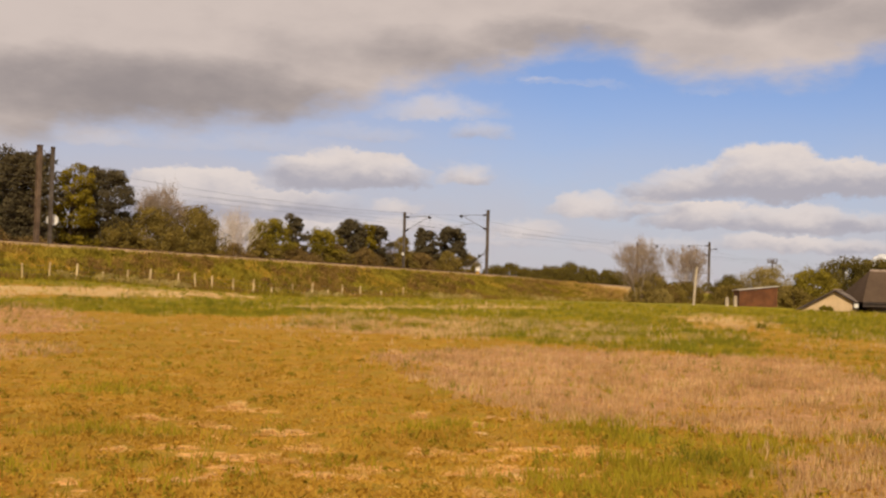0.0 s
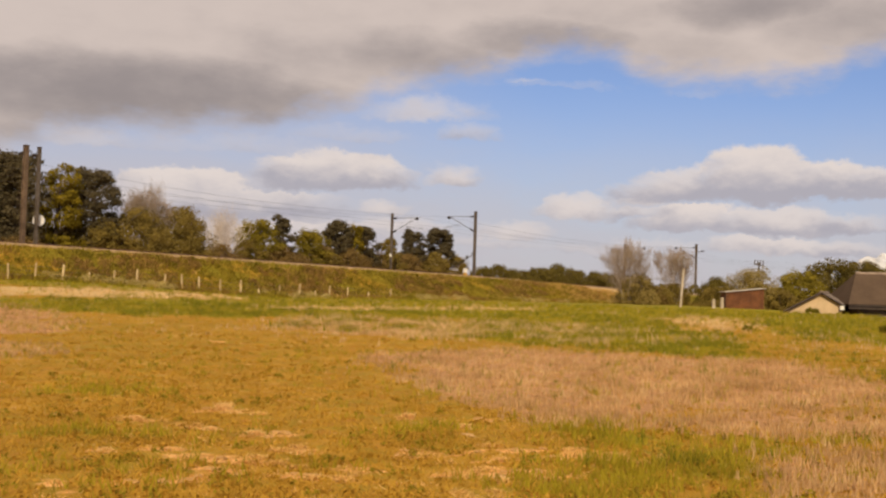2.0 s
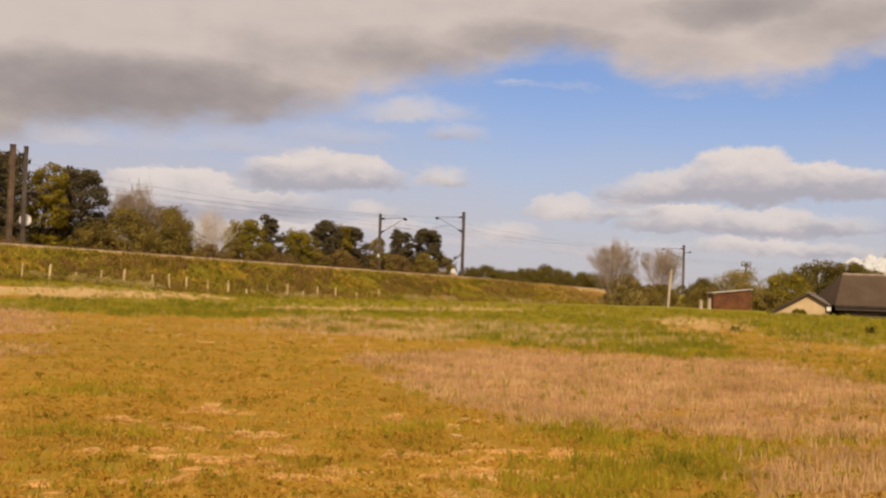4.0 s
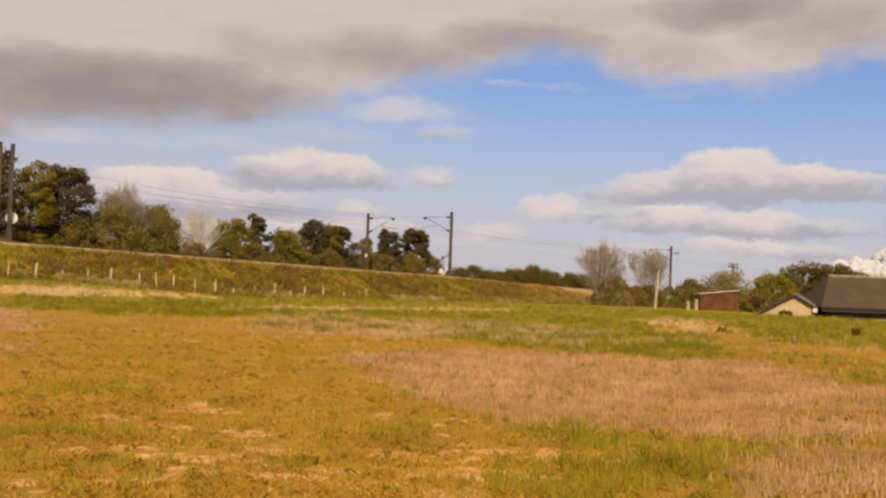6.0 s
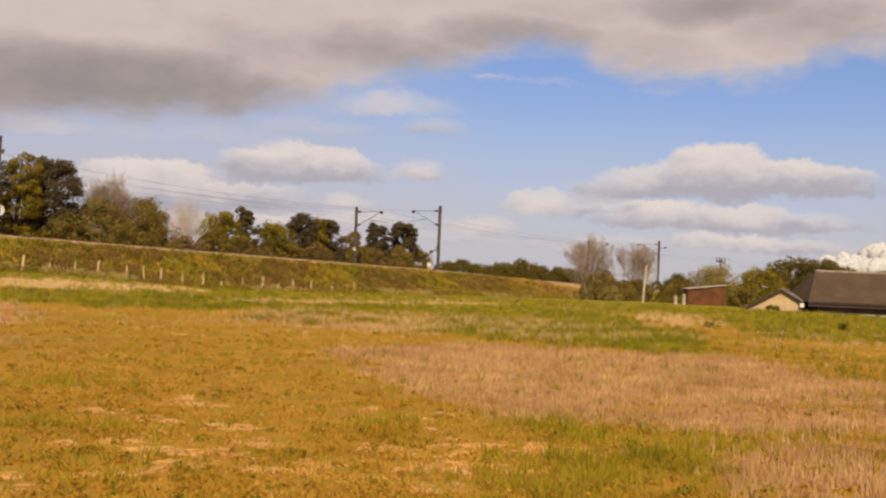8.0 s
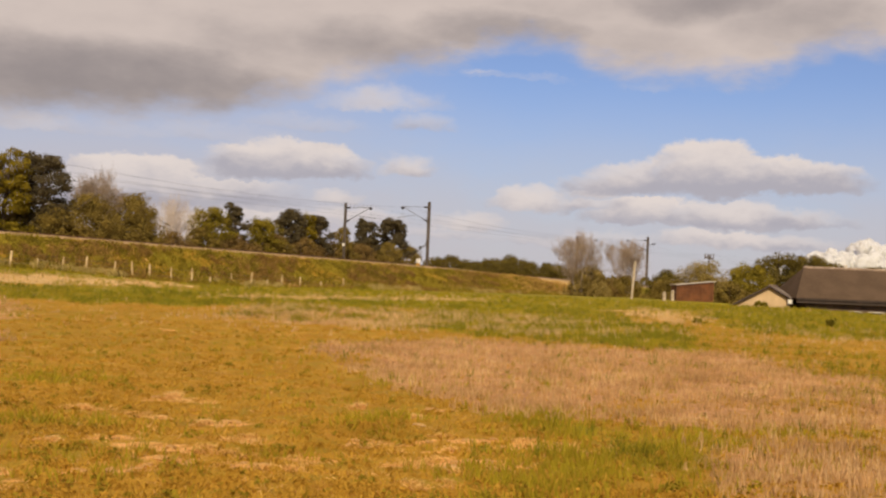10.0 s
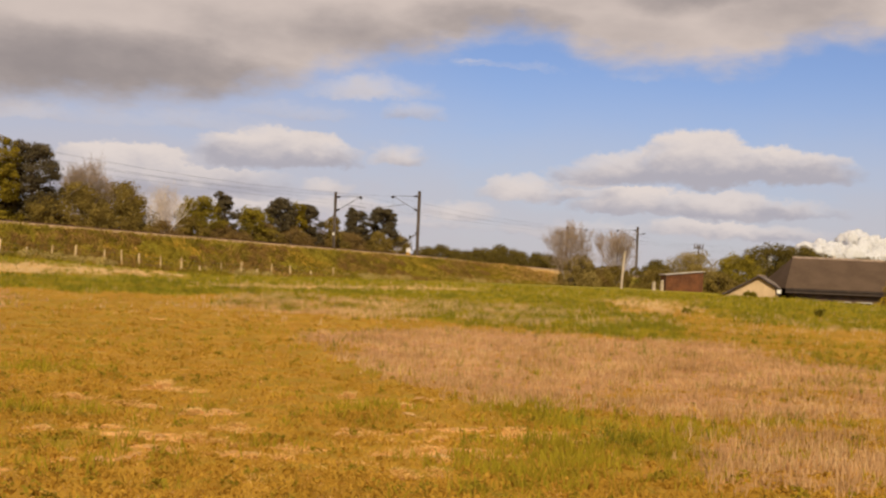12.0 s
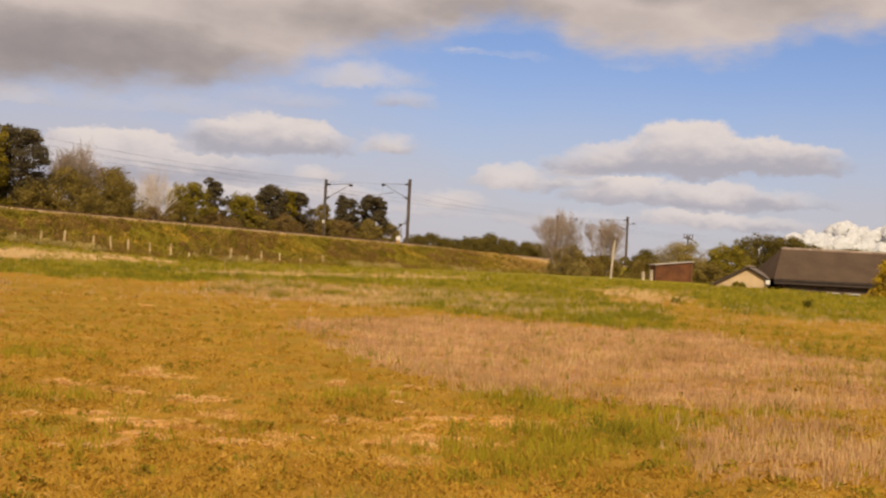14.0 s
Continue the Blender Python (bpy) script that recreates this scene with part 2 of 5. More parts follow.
M_WEED_DARK = leafy("dark_weeds", (0.34, 0.28, 0.036), (0.18, 0.148, 0.022), 0.4)
M_GRASS_DEEP = leafy("deep_green_grass", (0.29, 0.272, 0.026), (0.108, 0.105, 0.012), 0.3)
M_STUB_PALE = leafy("pale_stubble", (0.76, 0.53, 0.27), (0.46, 0.29, 0.12), 0.25)
M_STUBBLE = leafy("stubble_straw", (0.72, 0.460, 0.222), (0.30, 0.172, 0.066), 0.25)
M_STRAW = leafy("pale_straw", (0.84, 0.53, 0.185), (0.56, 0.325, 0.09), 0.25)
M_DRYBANK = leafy("dry_bank_grass", (0.66, 0.42, 0.115), (0.36, 0.215, 0.055), 0.25)
M_PALEGRASS = leafy("pale_bank_grass", (0.56, 0.43, 0.15), (0.33, 0.245, 0.075), 0.25)
M_STRAW_BRIGHT = leafy("bleached_straw", (0.93, 0.64, 0.27), (0.72, 0.46, 0.165), 0.25)
M_SLOPE_GRASS = leafy("bank_grass", (0.42, 0.31, 0.040), (0.17, 0.125, 0.018), 0.25)
M_BARK = worn("bark", (0.17, 0.125, 0.085), (0.06, 0.043, 0.03), 1.2, 14.0, 0.95, relief=0.6)
M_PALEBARK = worn("pale_bark", (0.86, 0.78, 0.69), (0.62, 0.53, 0.45), 1.2, 14.0, 0.95, relief=0.5)
M_GREYBARK = worn("grey_bark", (0.62, 0.52, 0.42), (0.40, 0.32, 0.25), 1.2, 14.0, 0.95, relief=0.5)
M_POST = worn("weathered_post", (0.74, 0.56, 0.30), (0.42, 0.29, 0.14), 2.0, 25.0, 0.92, relief=0.5)
M_POLE = worn("bleached_pole", (0.62, 0.52, 0.40), (0.40, 0.32, 0.23), 1.5, 22.0, 0.9, relief=0.4)
M_STEEL = worn("galvanised_mast", (0.20, 0.165, 0.135), (0.11, 0.085, 0.066), 0.9, 18.0, 0.65, 0.35, 0.15)
M_STEEL_WARM = worn("rusty_mast", (0.24, 0.165, 0.11), (0.12, 0.08, 0.055), 0.9, 18.0, 0.75, 0.2, 0.15)
M_INSUL = worn("brown_porcelain", (0.055, 0.04, 0.035), (0.03, 0.022, 0.02), 4.0, 30.0, 0.35)
M_WIRE = worn("copper_wire", (0.17, 0.15, 0.14), (0.10, 0.09, 0.085), 2.0, 20.0, 0.55, 0.6)
M_RAIL = worn("rusty_rail", (0.22, 0.13, 0.08), (0.10, 0.055, 0.035), 2.0, 30.0, 0.6, 0.6)
M_SLEEPER = worn("concrete_sleeper", (0.38, 0.33, 0.28), (0.24, 0.20, 0.17), 2.0, 30.0)
M_BALLAST = worn("ballast", (0.48, 0.32, 0.17), (0.30, 0.195, 0.10), 1.2, 9.0, 0.95, relief=1.0)
M_WHITE = worn("white_paint", (0.82, 0.80, 0.75), (0.66, 0.62, 0.56), 3.0, 25.0, 0.5)
M_AMBER = worn("amber_paint", (0.75, 0.40, 0.06), (0.52, 0.27, 0.04), 3.0, 25.0, 0.5)
M_PLASTER = worn("cream_plaster", (0.62, 0.45, 0.27), (0.50, 0.355, 0.205), 0.8, 30.0, 0.92, relief=0.3)
M_BRICK_WALL = worn("brown_wall", (0.16, 0.10, 0.07), (0.09, 0.06, 0.045), 1.2, 20.0, 0.9)
M_FASCIA = worn("dark_fascia", (0.075, 0.05, 0.04), (0.045, 0.032, 0.026), 1.5, 20.0, 0.6)
M_RIDGE = worn("ridge_tiles", (0.40, 0.30, 0.23), (0.25, 0.18, 0.14), 2.0, 18.0, 0.85)
M_SHED_WALL = worn("red_brown_boards", (0.19, 0.072, 0.026), (0.11, 0.042, 0.017), 1.0, 12.0, 0.8)
M_SHED_ROOF = worn("pale_roof_sheet", (0.60, 0.53, 0.46), (0.40, 0.34, 0.29), 1.0, 12.0, 0.6)
# grey-brown tiles with the sunlight on the slope put into their lighter colour
M_SUNLIT_ROOF = worn("sunlit_roof_tiles", (0.27, 0.215, 0.17), (0.17, 0.13, 0.10), 1.5, 14.0, 0.9)
M_DOORWOOD = worn("brown_door", (0.20, 0.11, 0.06), (0.11, 0.06, 0.035), 2.0, 20.0, 0.6)
M_SOIL = worn("pale_soil", (0.62, 0.36, 0.13), (0.44, 0.24, 0.075), 3.0, 22.0, 0.95, relief=0.8)
M_STONE = worn("pale_stone", (0.70, 0.46, 0.22), (0.50, 0.31, 0.13), 6.0, 40.0, 0.9, relief=0.5)


def roof_tiles():
    m, t, b = material("roof_tiles", 1.0, 0.0, 0.03)
    c = coords(t)
    sep = N(t, "ShaderNodeSeparateXYZ", Vector=c)
    course = m2(t, "FRACT", m2(t, "MULTIPLY", sep.outputs[2], 4.6))
    big, small = fbm(t, c, 0.6), fbm(t, c, 9.0, 5.0)
    col = mixc(t, smooth(t, big, 0.35, 0.65), (0.088, 0.059, 0.040), (0.108, 0.073, 0.050))
    col = mixc(t, smooth(t, small, 0.4, 0.75, 0.0, 0.4), col, (0.15, 0.103, 0.070))
    t.links.new(col, b.inputs["Base Color"])
    bump(t, b, m2(t, "ADD", course, m2(t, "MULTIPLY", small, 0.5)), 0.6, 0.04)
    return m


M_ROOF = roof_tiles()


def glass():
    m, t, b = material("window_glass", 0.08, 0.0, 0.5)
    b.inputs["Base Color"].default_value = (0.02, 0.022, 0.025, 1)
    return m


M_GLASS = glass()


def ground_material():
    """Field: ochre moss, stubble, green swards and pale dry grass, mixed by the cover map."""
    m, t, b = material("field_ground", 0.97, 0.0, 0.1)
    c = coords(t)
    cover = N(t, "ShaderNodeAttribute", attribute_name="cover", attribute_type="GEOMETRY")
    rgb = N(t, "ShaderNodeSeparateColor", Color=cover.outputs["Color"])
    stretched = N(t, "ShaderNodeVectorMath", operation="MULTIPLY", i0=c, i1=(1.0, 0.6, 1.0)).outputs[0]
    big, mid = fbm(t, stretched, 0.16, 4.0), fbm(t, stretched, 1.1, 5.0, 0.62)
    fine, grain = fbm(t, c, 6.0, 6.0, 0.7), fbm(t, c, 34.0, 4.0, 0.7)
    rough_mix = m2(t, "ADD", m2(t, "MULTIPLY", m2(t, "SUBTRACT", mid, 0.5), 1.0), m2(t, "MULTIPLY", m2(t, "SUBTRACT", fine, 0.5), 1.0))

    def part_of(channel):
        return smooth(t, m2(t, "ADD", channel, rough_mix), 0.28, 0.72)

    moss = mixc(t, smooth(t, mid, 0.32, 0.68), (0.41, 0.214, 0.024), (0.56, 0.312, 0.040))
    moss = mixc(t, smooth(t, big, 0.42, 0.66, 0.0, 0.55), moss, (0.33, 0.205, 0.024))
    moss = mixc(t, smooth(t, fine, 0.54, 0.70, 0.0, 0.55), moss, (0.20, 0.105, 0.016))
    moss = mixc(t, smooth(t, m2(t, "ADD", mid, m2(t, "MULTIPLY", fine, 0.5)), 0.86, 1.0, 0.0, 0.7), moss, (0.62, 0.37, 0.10))
    tuft = fbm(t, c, 2.6, 3.0, 0.5, 0.4)
    moss = mixc(t, smooth(t, tuft, 0.50, 0.64, 0.0, 0.75), moss, (0.36, 0.245, 0.026))
    moss = mixc(t, smooth(t, tuft, 0.44, 0.32, 0.0, 0.6), moss, (0.50, 0.225, 0.036))
    stub = mixc(t, smooth(t, fine, 0.35, 0.65), (0.42, 0.215, 0.090), (0.64, 0.350, 0.158))
    green = mixc(t, smooth(t, fine, 0.32, 0.68), (0.190, 0.166, 0.015), (0.355, 0.283, 0.025))
    pale = mixc(t, smooth(t, fine, 0.35, 0.7), (0.56, 0.365, 0.145), (0.76, 0.53, 0.245))
    col = mixc(t, part_of(rgb.outputs[1]), moss, green)
    col = mixc(t, part_of(rgb.outputs[0]), col, stub)
    col = mixc(t, part_of(rgb.outputs[2]), col, pale)
    soil = mixc(t, smooth(t, fine, 0.35, 0.68), (0.60, 0.285, 0.070), (0.92, 0.51, 0.175))
    crumb = m2(t, "ADD", m2(t, "MULTIPLY", m2(t, "SUBTRACT", fine, 0.5), 2.0), m2(t, "MULTIPLY", m2(t, "SUBTRACT", mid, 0.5), 1.2))
    col = mixc(t, smooth(t, m2(t, "ADD", m2(t, "MULTIPLY", cover.outputs["Alpha"], 0.75), m2(t, "MULTIPLY", crumb, cover.outputs["Alpha"])), 0.30, 0.58), col, soil)
    col = mixc(t, smooth(t, grain, 0.5, 0.8, 0.0, 0.28), col, (0.11, 0.062, 0.014))
    t.links.new(col, b.inputs["Base Color"])
    bump(t, b, m2(t, "ADD", fine, m2(t, "MULTIPLY", grain, 0.4)), 0.9, 0.06)
    return m


M_GROUND = ground_material()


def steam_material():
    m, t, b = material("steam", 1.0, 0.0, 0.0)
    b.inputs["Base Color"].default_value = (0.86, 0.86, 0.88, 1)
    tr = N(t, "ShaderNodeBsdfTranslucent", Color=(0.87, 0.87, 0.89, 1))
    clear_ = N(t, "ShaderNodeBsdfTransparent")
    mx = N(t, "ShaderNodeMixShader", i0=0.45, i1=b.outputs[0], i2=tr.outputs[0])
    wisps = fbm(t, coords(t), 0.5, 5.0, 0.65)
    mx2 = N(t, "ShaderNodeMixShader", i0=smooth(t, wisps, 0.30, 0.52, 0.35, 0.0), i1=mx.outputs[0], i2=clear_.outputs[0])
    t.links.new(mx2.outputs[0], t.nodes["Material Output"].inputs[0])
    return m


M_STEAM = steam_material()


def wisp_material():
    m, t, b = material("steam_edge", 1.0, 0.0, 0.0)
    b.inputs["Base Color"].default_value = (0.86, 0.86, 0.88, 1)
    tr = N(t, "ShaderNodeBsdfTranslucent", Color=(0.87, 0.87, 0.89, 1))
    clear_ = N(t, "ShaderNodeBsdfTransparent")
    mx = N(t, "ShaderNodeMixShader", i0=0.5, i1=b.outputs[0], i2=tr.outputs[0])
    mx2 = N(t, "ShaderNodeMixShader", i0=0.80, i1=mx.outputs[0], i2=clear_.outputs[0])
    t.links.new(mx2.outputs[0], t.nodes["Material Output"].inputs[0])
    return m


M_WISP = wisp_material()


# ======== mesh helpers ========
class Geo:
    """Collects points and faces for one mesh."""

    def __init__(self):
        self.v, self.f = [], []

    def add(self, verts, faces):
        k = len(self.v)
        self.v += [tuple(p) for p in verts]
        self.f += [tuple(i + k for i in q) for q in faces]
        return self

    def box(self, x0, x1, y0, y1, z0, z1, bevel=0.0, m=None):
        bm = bmesh.new()
        bmesh.ops.create_cube(bm, size=1.0)
        for p in bm.verts:
            p.co = Vector(((x0 + x1) / 2 + p.co.x * (x1 - x0), (y0 + y1) / 2 + p.co.y * (y1 - y0), (z0 + z1) / 2 + p.co.z * (z1 - z0)))
        if bevel:
            bmesh.ops.bevel(bm, geom=list(bm.edges), offset=bevel, segments=1, affect="EDGES")
        if m is not None:
            bm.transform(m)
        bm.verts.index_update()
        self.add([p.co for p in bm.verts], [[p.index for p in q.verts] for q in bm.faces])
        bm.free()
        return self

    def tube(self, points, radii, sides=6, cap=True):
        pts = [Vector(p) for p in points]
        if not isinstance(radii, (list, tuple)):
            radii = [radii] * len(pts)
        k = len(self.v)
        for i, (p, r) in enumerate(zip(pts, radii)):
            d = (pts[min(i + 1, len(pts) - 1)] - pts[max(i - 1, 0)]).normalized()
            a = d.cross(Vector((0.31, 0.95, 0.05)) if abs(d.z) > 0.7 else Vector((0, 0, 1))).normalized()
            b = d.cross(a)
            for j in range(sides):
                w = 2 * math.pi * j / sides
                self.v.append(tuple(p + r * (math.cos(w) * a + math.sin(w) * b)))
        for i in range(len(pts) - 1):
            for j in range(sides):
                a0, a1 = k + i * sides + j, k + i * sides + (j + 1) % sides
                self.f.append((a0, a1, a1 + sides, a0 + sides))
        if cap:
            self.f.append(tuple(k + j for j in range(sides))[::-1])
            self.f.append(tuple(k + (len(pts) - 1) * sides + j for j in range(sides)))
        return self

    def mesh(self, name, mat, flat=True):
        me = bpy.data.meshes.new(name)
        me.from_pydata(self.v, [], self.f)
        me.materials.append(mat)
        if not flat:
            me.polygons.foreach_set("use_smooth", [True] * len(me.polygons))
        me.update()
        return me


def part(name, geo, mat, parent, label="", flat=True):
    """One mesh as a part under a thing or a part."""
    ob = new(name, geo.mesh(name, mat, flat) if isinstance(geo, Geo) else geo)
    ob.parent = parent
    if label:
        ob["label"] = label
    return ob


def thing(name, x, y, z, label, category, group="", turn=0.0):
    ob = new(name)
    ob.matrix_basis = pose(x, y, z, 0, 0, turn)
    return tagged(ob, label, category, group)


def array_mesh(name, verts, faces, mat):
    """A mesh from arrays; faces all of one size."""
    me = bpy.data.meshes.new(name)
    n, k = faces.shape
    me.vertices.add(len(verts))
    me.vertices.foreach_set("co", np.asarray(verts, np.float32).ravel())
    me.loops.add(n * k)
    me.loops.foreach_set("vertex_index", faces.astype(np.int32).ravel())
    me.polygons.add(n)
    me.polygons.foreach_set("loop_start", np.arange(0, n * k, k, dtype=np.int32))
    me.update(calc_edges=True)
    me.materials.append(mat)
    return me


# ======== the lie of the land ========
NX, NY = 0.5, 137.0                       # foot of a near-side mast
DX, DY = 0.511, 0.8596                    # along the railway


def ss(a, b, v):
    k = np.clip((np.asarray(v, float) - a) / (b - a), 0, 1)
    return k * k * (3 - 2 * k)


def rail_xy(s, q):
    """Plan place from the way along the line and across it."""
    return NX + s * DX - q * DY, NY + s * DY + q * DX


def rail_sq(x, y):
    return (x - NX) * DX + (y - NY) * DY, -(x - NX) * DY + (y - NY) * DX


def crest(s):
    return 3.35 - 0.008 * np.minimum(s, 0.0) - 0.45 * ss(0, 24, s) - 0.5 * ss(20, 70, s)


def field_z(x, y):
    return 0.0082 * np.clip(y - 8, 0, 102) + 1.0 * ss(-13, -28, x) * ss(30, 76, y) - 0.62 * ss(31, 41, x) * ss(78, 100, y)


def height(x, y):
    x, y = np.asarray(x, float), np.asarray(y, float)
    g = field_z(x, y)
    s, q = rail_sq(x, y)
    dip = ss(102.3, 104.2, y) * (1 - ss(119, 126, y)) * ss(24.6, 26.4, x)
    g = g - 2.05 * dip
    c = crest(s)
    foot = -8.0 + 4.2 * ss(20, 28, s)
    k = np.clip((q - foot) / (-1.6 - foot), 0, 1)
    up = k * k * (3 - 2 * k)
    z = g + (c - g) * up
    far = 2.1 + (0.9 - 2.1) * ss(20, 60, s)
    z = np.where(q > 5, c + (far - c) * ss(12.6, 17.5, q), z)
    away = ss(250, 900, np.hypot(x, y))
    return z * (1 - away) + 1.0 * away


def rumple(x, y):
    """Small unevenness of the field."""
    return (0.022 * np.sin(1.7 * x + 0.6 * np.sin(0.9 * y)) * np.sin(1.3 * y + 0.8 * np.sin(1.1 * x)) +
            0.012 * np.sin(4.3 * x + 1.1 * np.sin(2.3 * y)) * np.sin(3.7 * y + 0.7))


# ---- cover of the field: stubble, green sward, pale dry grass ----
PATCHES = []


def patch(kind, soft, amount, *corners):
    PATCHES.append((kind, soft, amount, np.array(corners, float)))


patch(0, 0.8, 1.0, (-1.9, 27.3), (-0.9, 28.4), (2.3, 31.0), (5.5, 29.2), (7.9, 29.5), (9.2, 27.4), (9.9, 26.8), (6.6, 17.8), (6.0, 17.6),
      (3.6, 16.9), (2.2, 15.1), (1.1, 14.8), (0.0, 16.5), (-1.3, 21.3))
patch(0, 0.5, 0.65, (1.1, 15.0), (3.6, 16.7), (6.6, 17.8), (5.3, 14.4), (3.5, 13.4), (2.6, 13.4))
patch(0, 0.5, 0.6, (3.2, 12.4), (4.5, 13.4), (5.6, 13.9), (4.3, 9.6), (2.3, 9.0))
patch(0, 0.6, 0.75, (7.4, 23.5), (9.5, 22.7), (11.8, 23.8), (9.5, 18.5), (7.2, 15.5), (5.3, 14.4), (6.2, 17.5))
patch(0, 1.8, 0.62, (-7.2, 43.1), (-5.2, 47.5), (-1.2, 49.9), (1.3, 44.4), (0.0, 37.5), (-3.1, 34.8), (-5.2, 37.4))
patch(0, 1.5, 0.9, (-20.9, 46.0), (-18.9, 49.8), (-15.6, 44.4), (-11.2, 31.4), (-13.0, 28.8))
patch(0, 1.0, 0.75, (-12.2, 27.0), (-10.3, 26.8), (-8.7, 23.3), (-9.0, 20.0))
patch(1, 3.0, 0.95, (-23.0, 50.7), (-16.0, 74.2), (-2.3, 96.0), (38.0, 113.0), (44.7, 112.3), (33.7, 84.6), (12.5, 75.7), (-1.3, 54.5),
      (-9.2, 48.1), (-20.7, 45.7))
patch(1, 1.5, 0.6, (-7.2, 43.1), (-5.2, 49.5), (-1.2, 53.9), (3.3, 44.4), (2.4, 34.5), (-1.1, 35.8), (-5.2, 38.4))
patch(1, 1.5, 0.85, (-0.8, 56.8), (11.6, 74.7), (9.3, 50.8), (9.7, 37.4), (7.6, 29.7), (5.6, 29.7), (2.4, 33.1), (-0.2, 34.7))
patch(1, 2.0, 0.85, (15.1, 66.9), (33.3, 100.9), (43.4, 103.0), (16.8, 39.8), (13.6, 40.7), (12.3, 44.5))
patch(1, 0.4, 0.55, (1.0, 14.2), (1.8, 14.6), (2.6, 13.3), (3.6, 13.3), (4.8, 14.1), (5.2, 13.9), (3.4, 12.5), (2.4, 10.7), (1.6, 10.0),
      (1.0, 8.9), (0.6, 8.8), (0.8, 10.2), (1.4, 12.0))
patch(1, 0.9, 0.55, (6.6, 18.2), (9.6, 26.2), (11.0, 28.5), (13.2, 30.5), (9.4, 19.6), (7.4, 16.6))
patch(2, 2.0, 1.0, (-26.5, 58.2), (-22.2, 71.0), (-17.5, 86.6), (-16.1, 81.7), (-19.4, 62.0), (-23.5, 51.8))
patch(2, 2.0, 0.95, (-11.8, 66.3), (4.6, 88.7), (4.1, 78.8), (-10.6, 59.5))
patch(2, 2.0, 0.75, (10.7, 68.9), (15.7, 74.1), (13.9, 58.0), (11.6, 51.4), (10.6, 57.5))
SPOTS = [(-2.9, 14.5, 0.26), (-3.7, 13.4, 0.18), (-2.2, 12.5, 0.24), (-2.3, 10.7, 0.48), (-2.3, 9.6, 0.26), (-1.8, 10.0, 0.3), (0.95, 12.1, 0.40), (0.2, 14.6, 0.2),
         (0.5, 10.4, 0.34), (-0.2, 11.7, 0.26), (0.1, 10.5, 0.32), (1.25, 12.0, 0.2), (-1.0, 10.4, 0.24), (-3.2, 9.3, 0.2), (-1.5, 11.3, 0.2), (-3.3, 10.9, 0.18),
         (0.3, 11.3, 0.22), (-0.6, 12.6, 0.14), (-5.6, 12.9, 0.2), (-1.9, 18.6, 0.14), (-4.4, 22.0, 0.18), (-2.6, 21.4, 0.15), (-6.4, 30.0, 0.3), (-9.3, 33.0, 0.4)]
spot_rng = random.Random(17)
SPOTS = [(x + spot_rng.gauss(0, 0.75 * r), y + spot_rng.gauss(0, 0.55 * r), r * spot_rng.uniform(0.32, 0.66)) for x, y, r in SPOTS for k in range(5 if r > 0.19 else 1)]
GREEN_SPOTS = [(-4.3, 12.0, 0.3), (-3.9, 12.2, 0.32), (-3.4, 12.2, 0.3), (-0.54, 13.34, 0.3), (-5.0, 16.5, 0.6), (0.9, 10.0, 0.5), (1.2, 11.0, 0.35), (-0.1, 13.6, 0.3),
               (1.9, 12.9, 0.5), (2.7, 12.6, 0.6), (3.3, 12.9, 0.5), (2.0, 11.6, 0.6), (1.5, 10.4, 0.5)]
# bare mossy hollow below the green edge of the field
HOLLOW = np.array(((9.2, 42.0), (10.6, 40.0), (10.2, 34.4), (11.5, 32.2), (12.9, 30.6), (17.0, 34.0), (12.6, 25.0), (9.5, 23.2), (7.9, 23.6), (8.3, 27.0), (7.6, 29.8), (8.4, 36.0)))


def inside(poly, x, y):
    """Signed distance to a polygon's edge, positive inside."""
    d = np.full(x.shape, 1e9)
    odd = np.zeros(x.shape, bool)
    for (ax, ay), (bx, by) in zip(poly, np.roll(poly, -1, 0)):
        ex, ey = bx - ax, by - ay
        k = np.clip(((x - ax) * ex + (y - ay) * ey) / (ex * ex + ey * ey + 1e-9), 0, 1)
        d = np.minimum(d, np.hypot(x - ax - k * ex, y - ay - k * ey))
        odd ^= ((ay > y) != (by > y)) & (x < (bx - ax) * (y - ay) / (by - ay + 1e-12) + ax)
    return np.where(odd, d, -d)


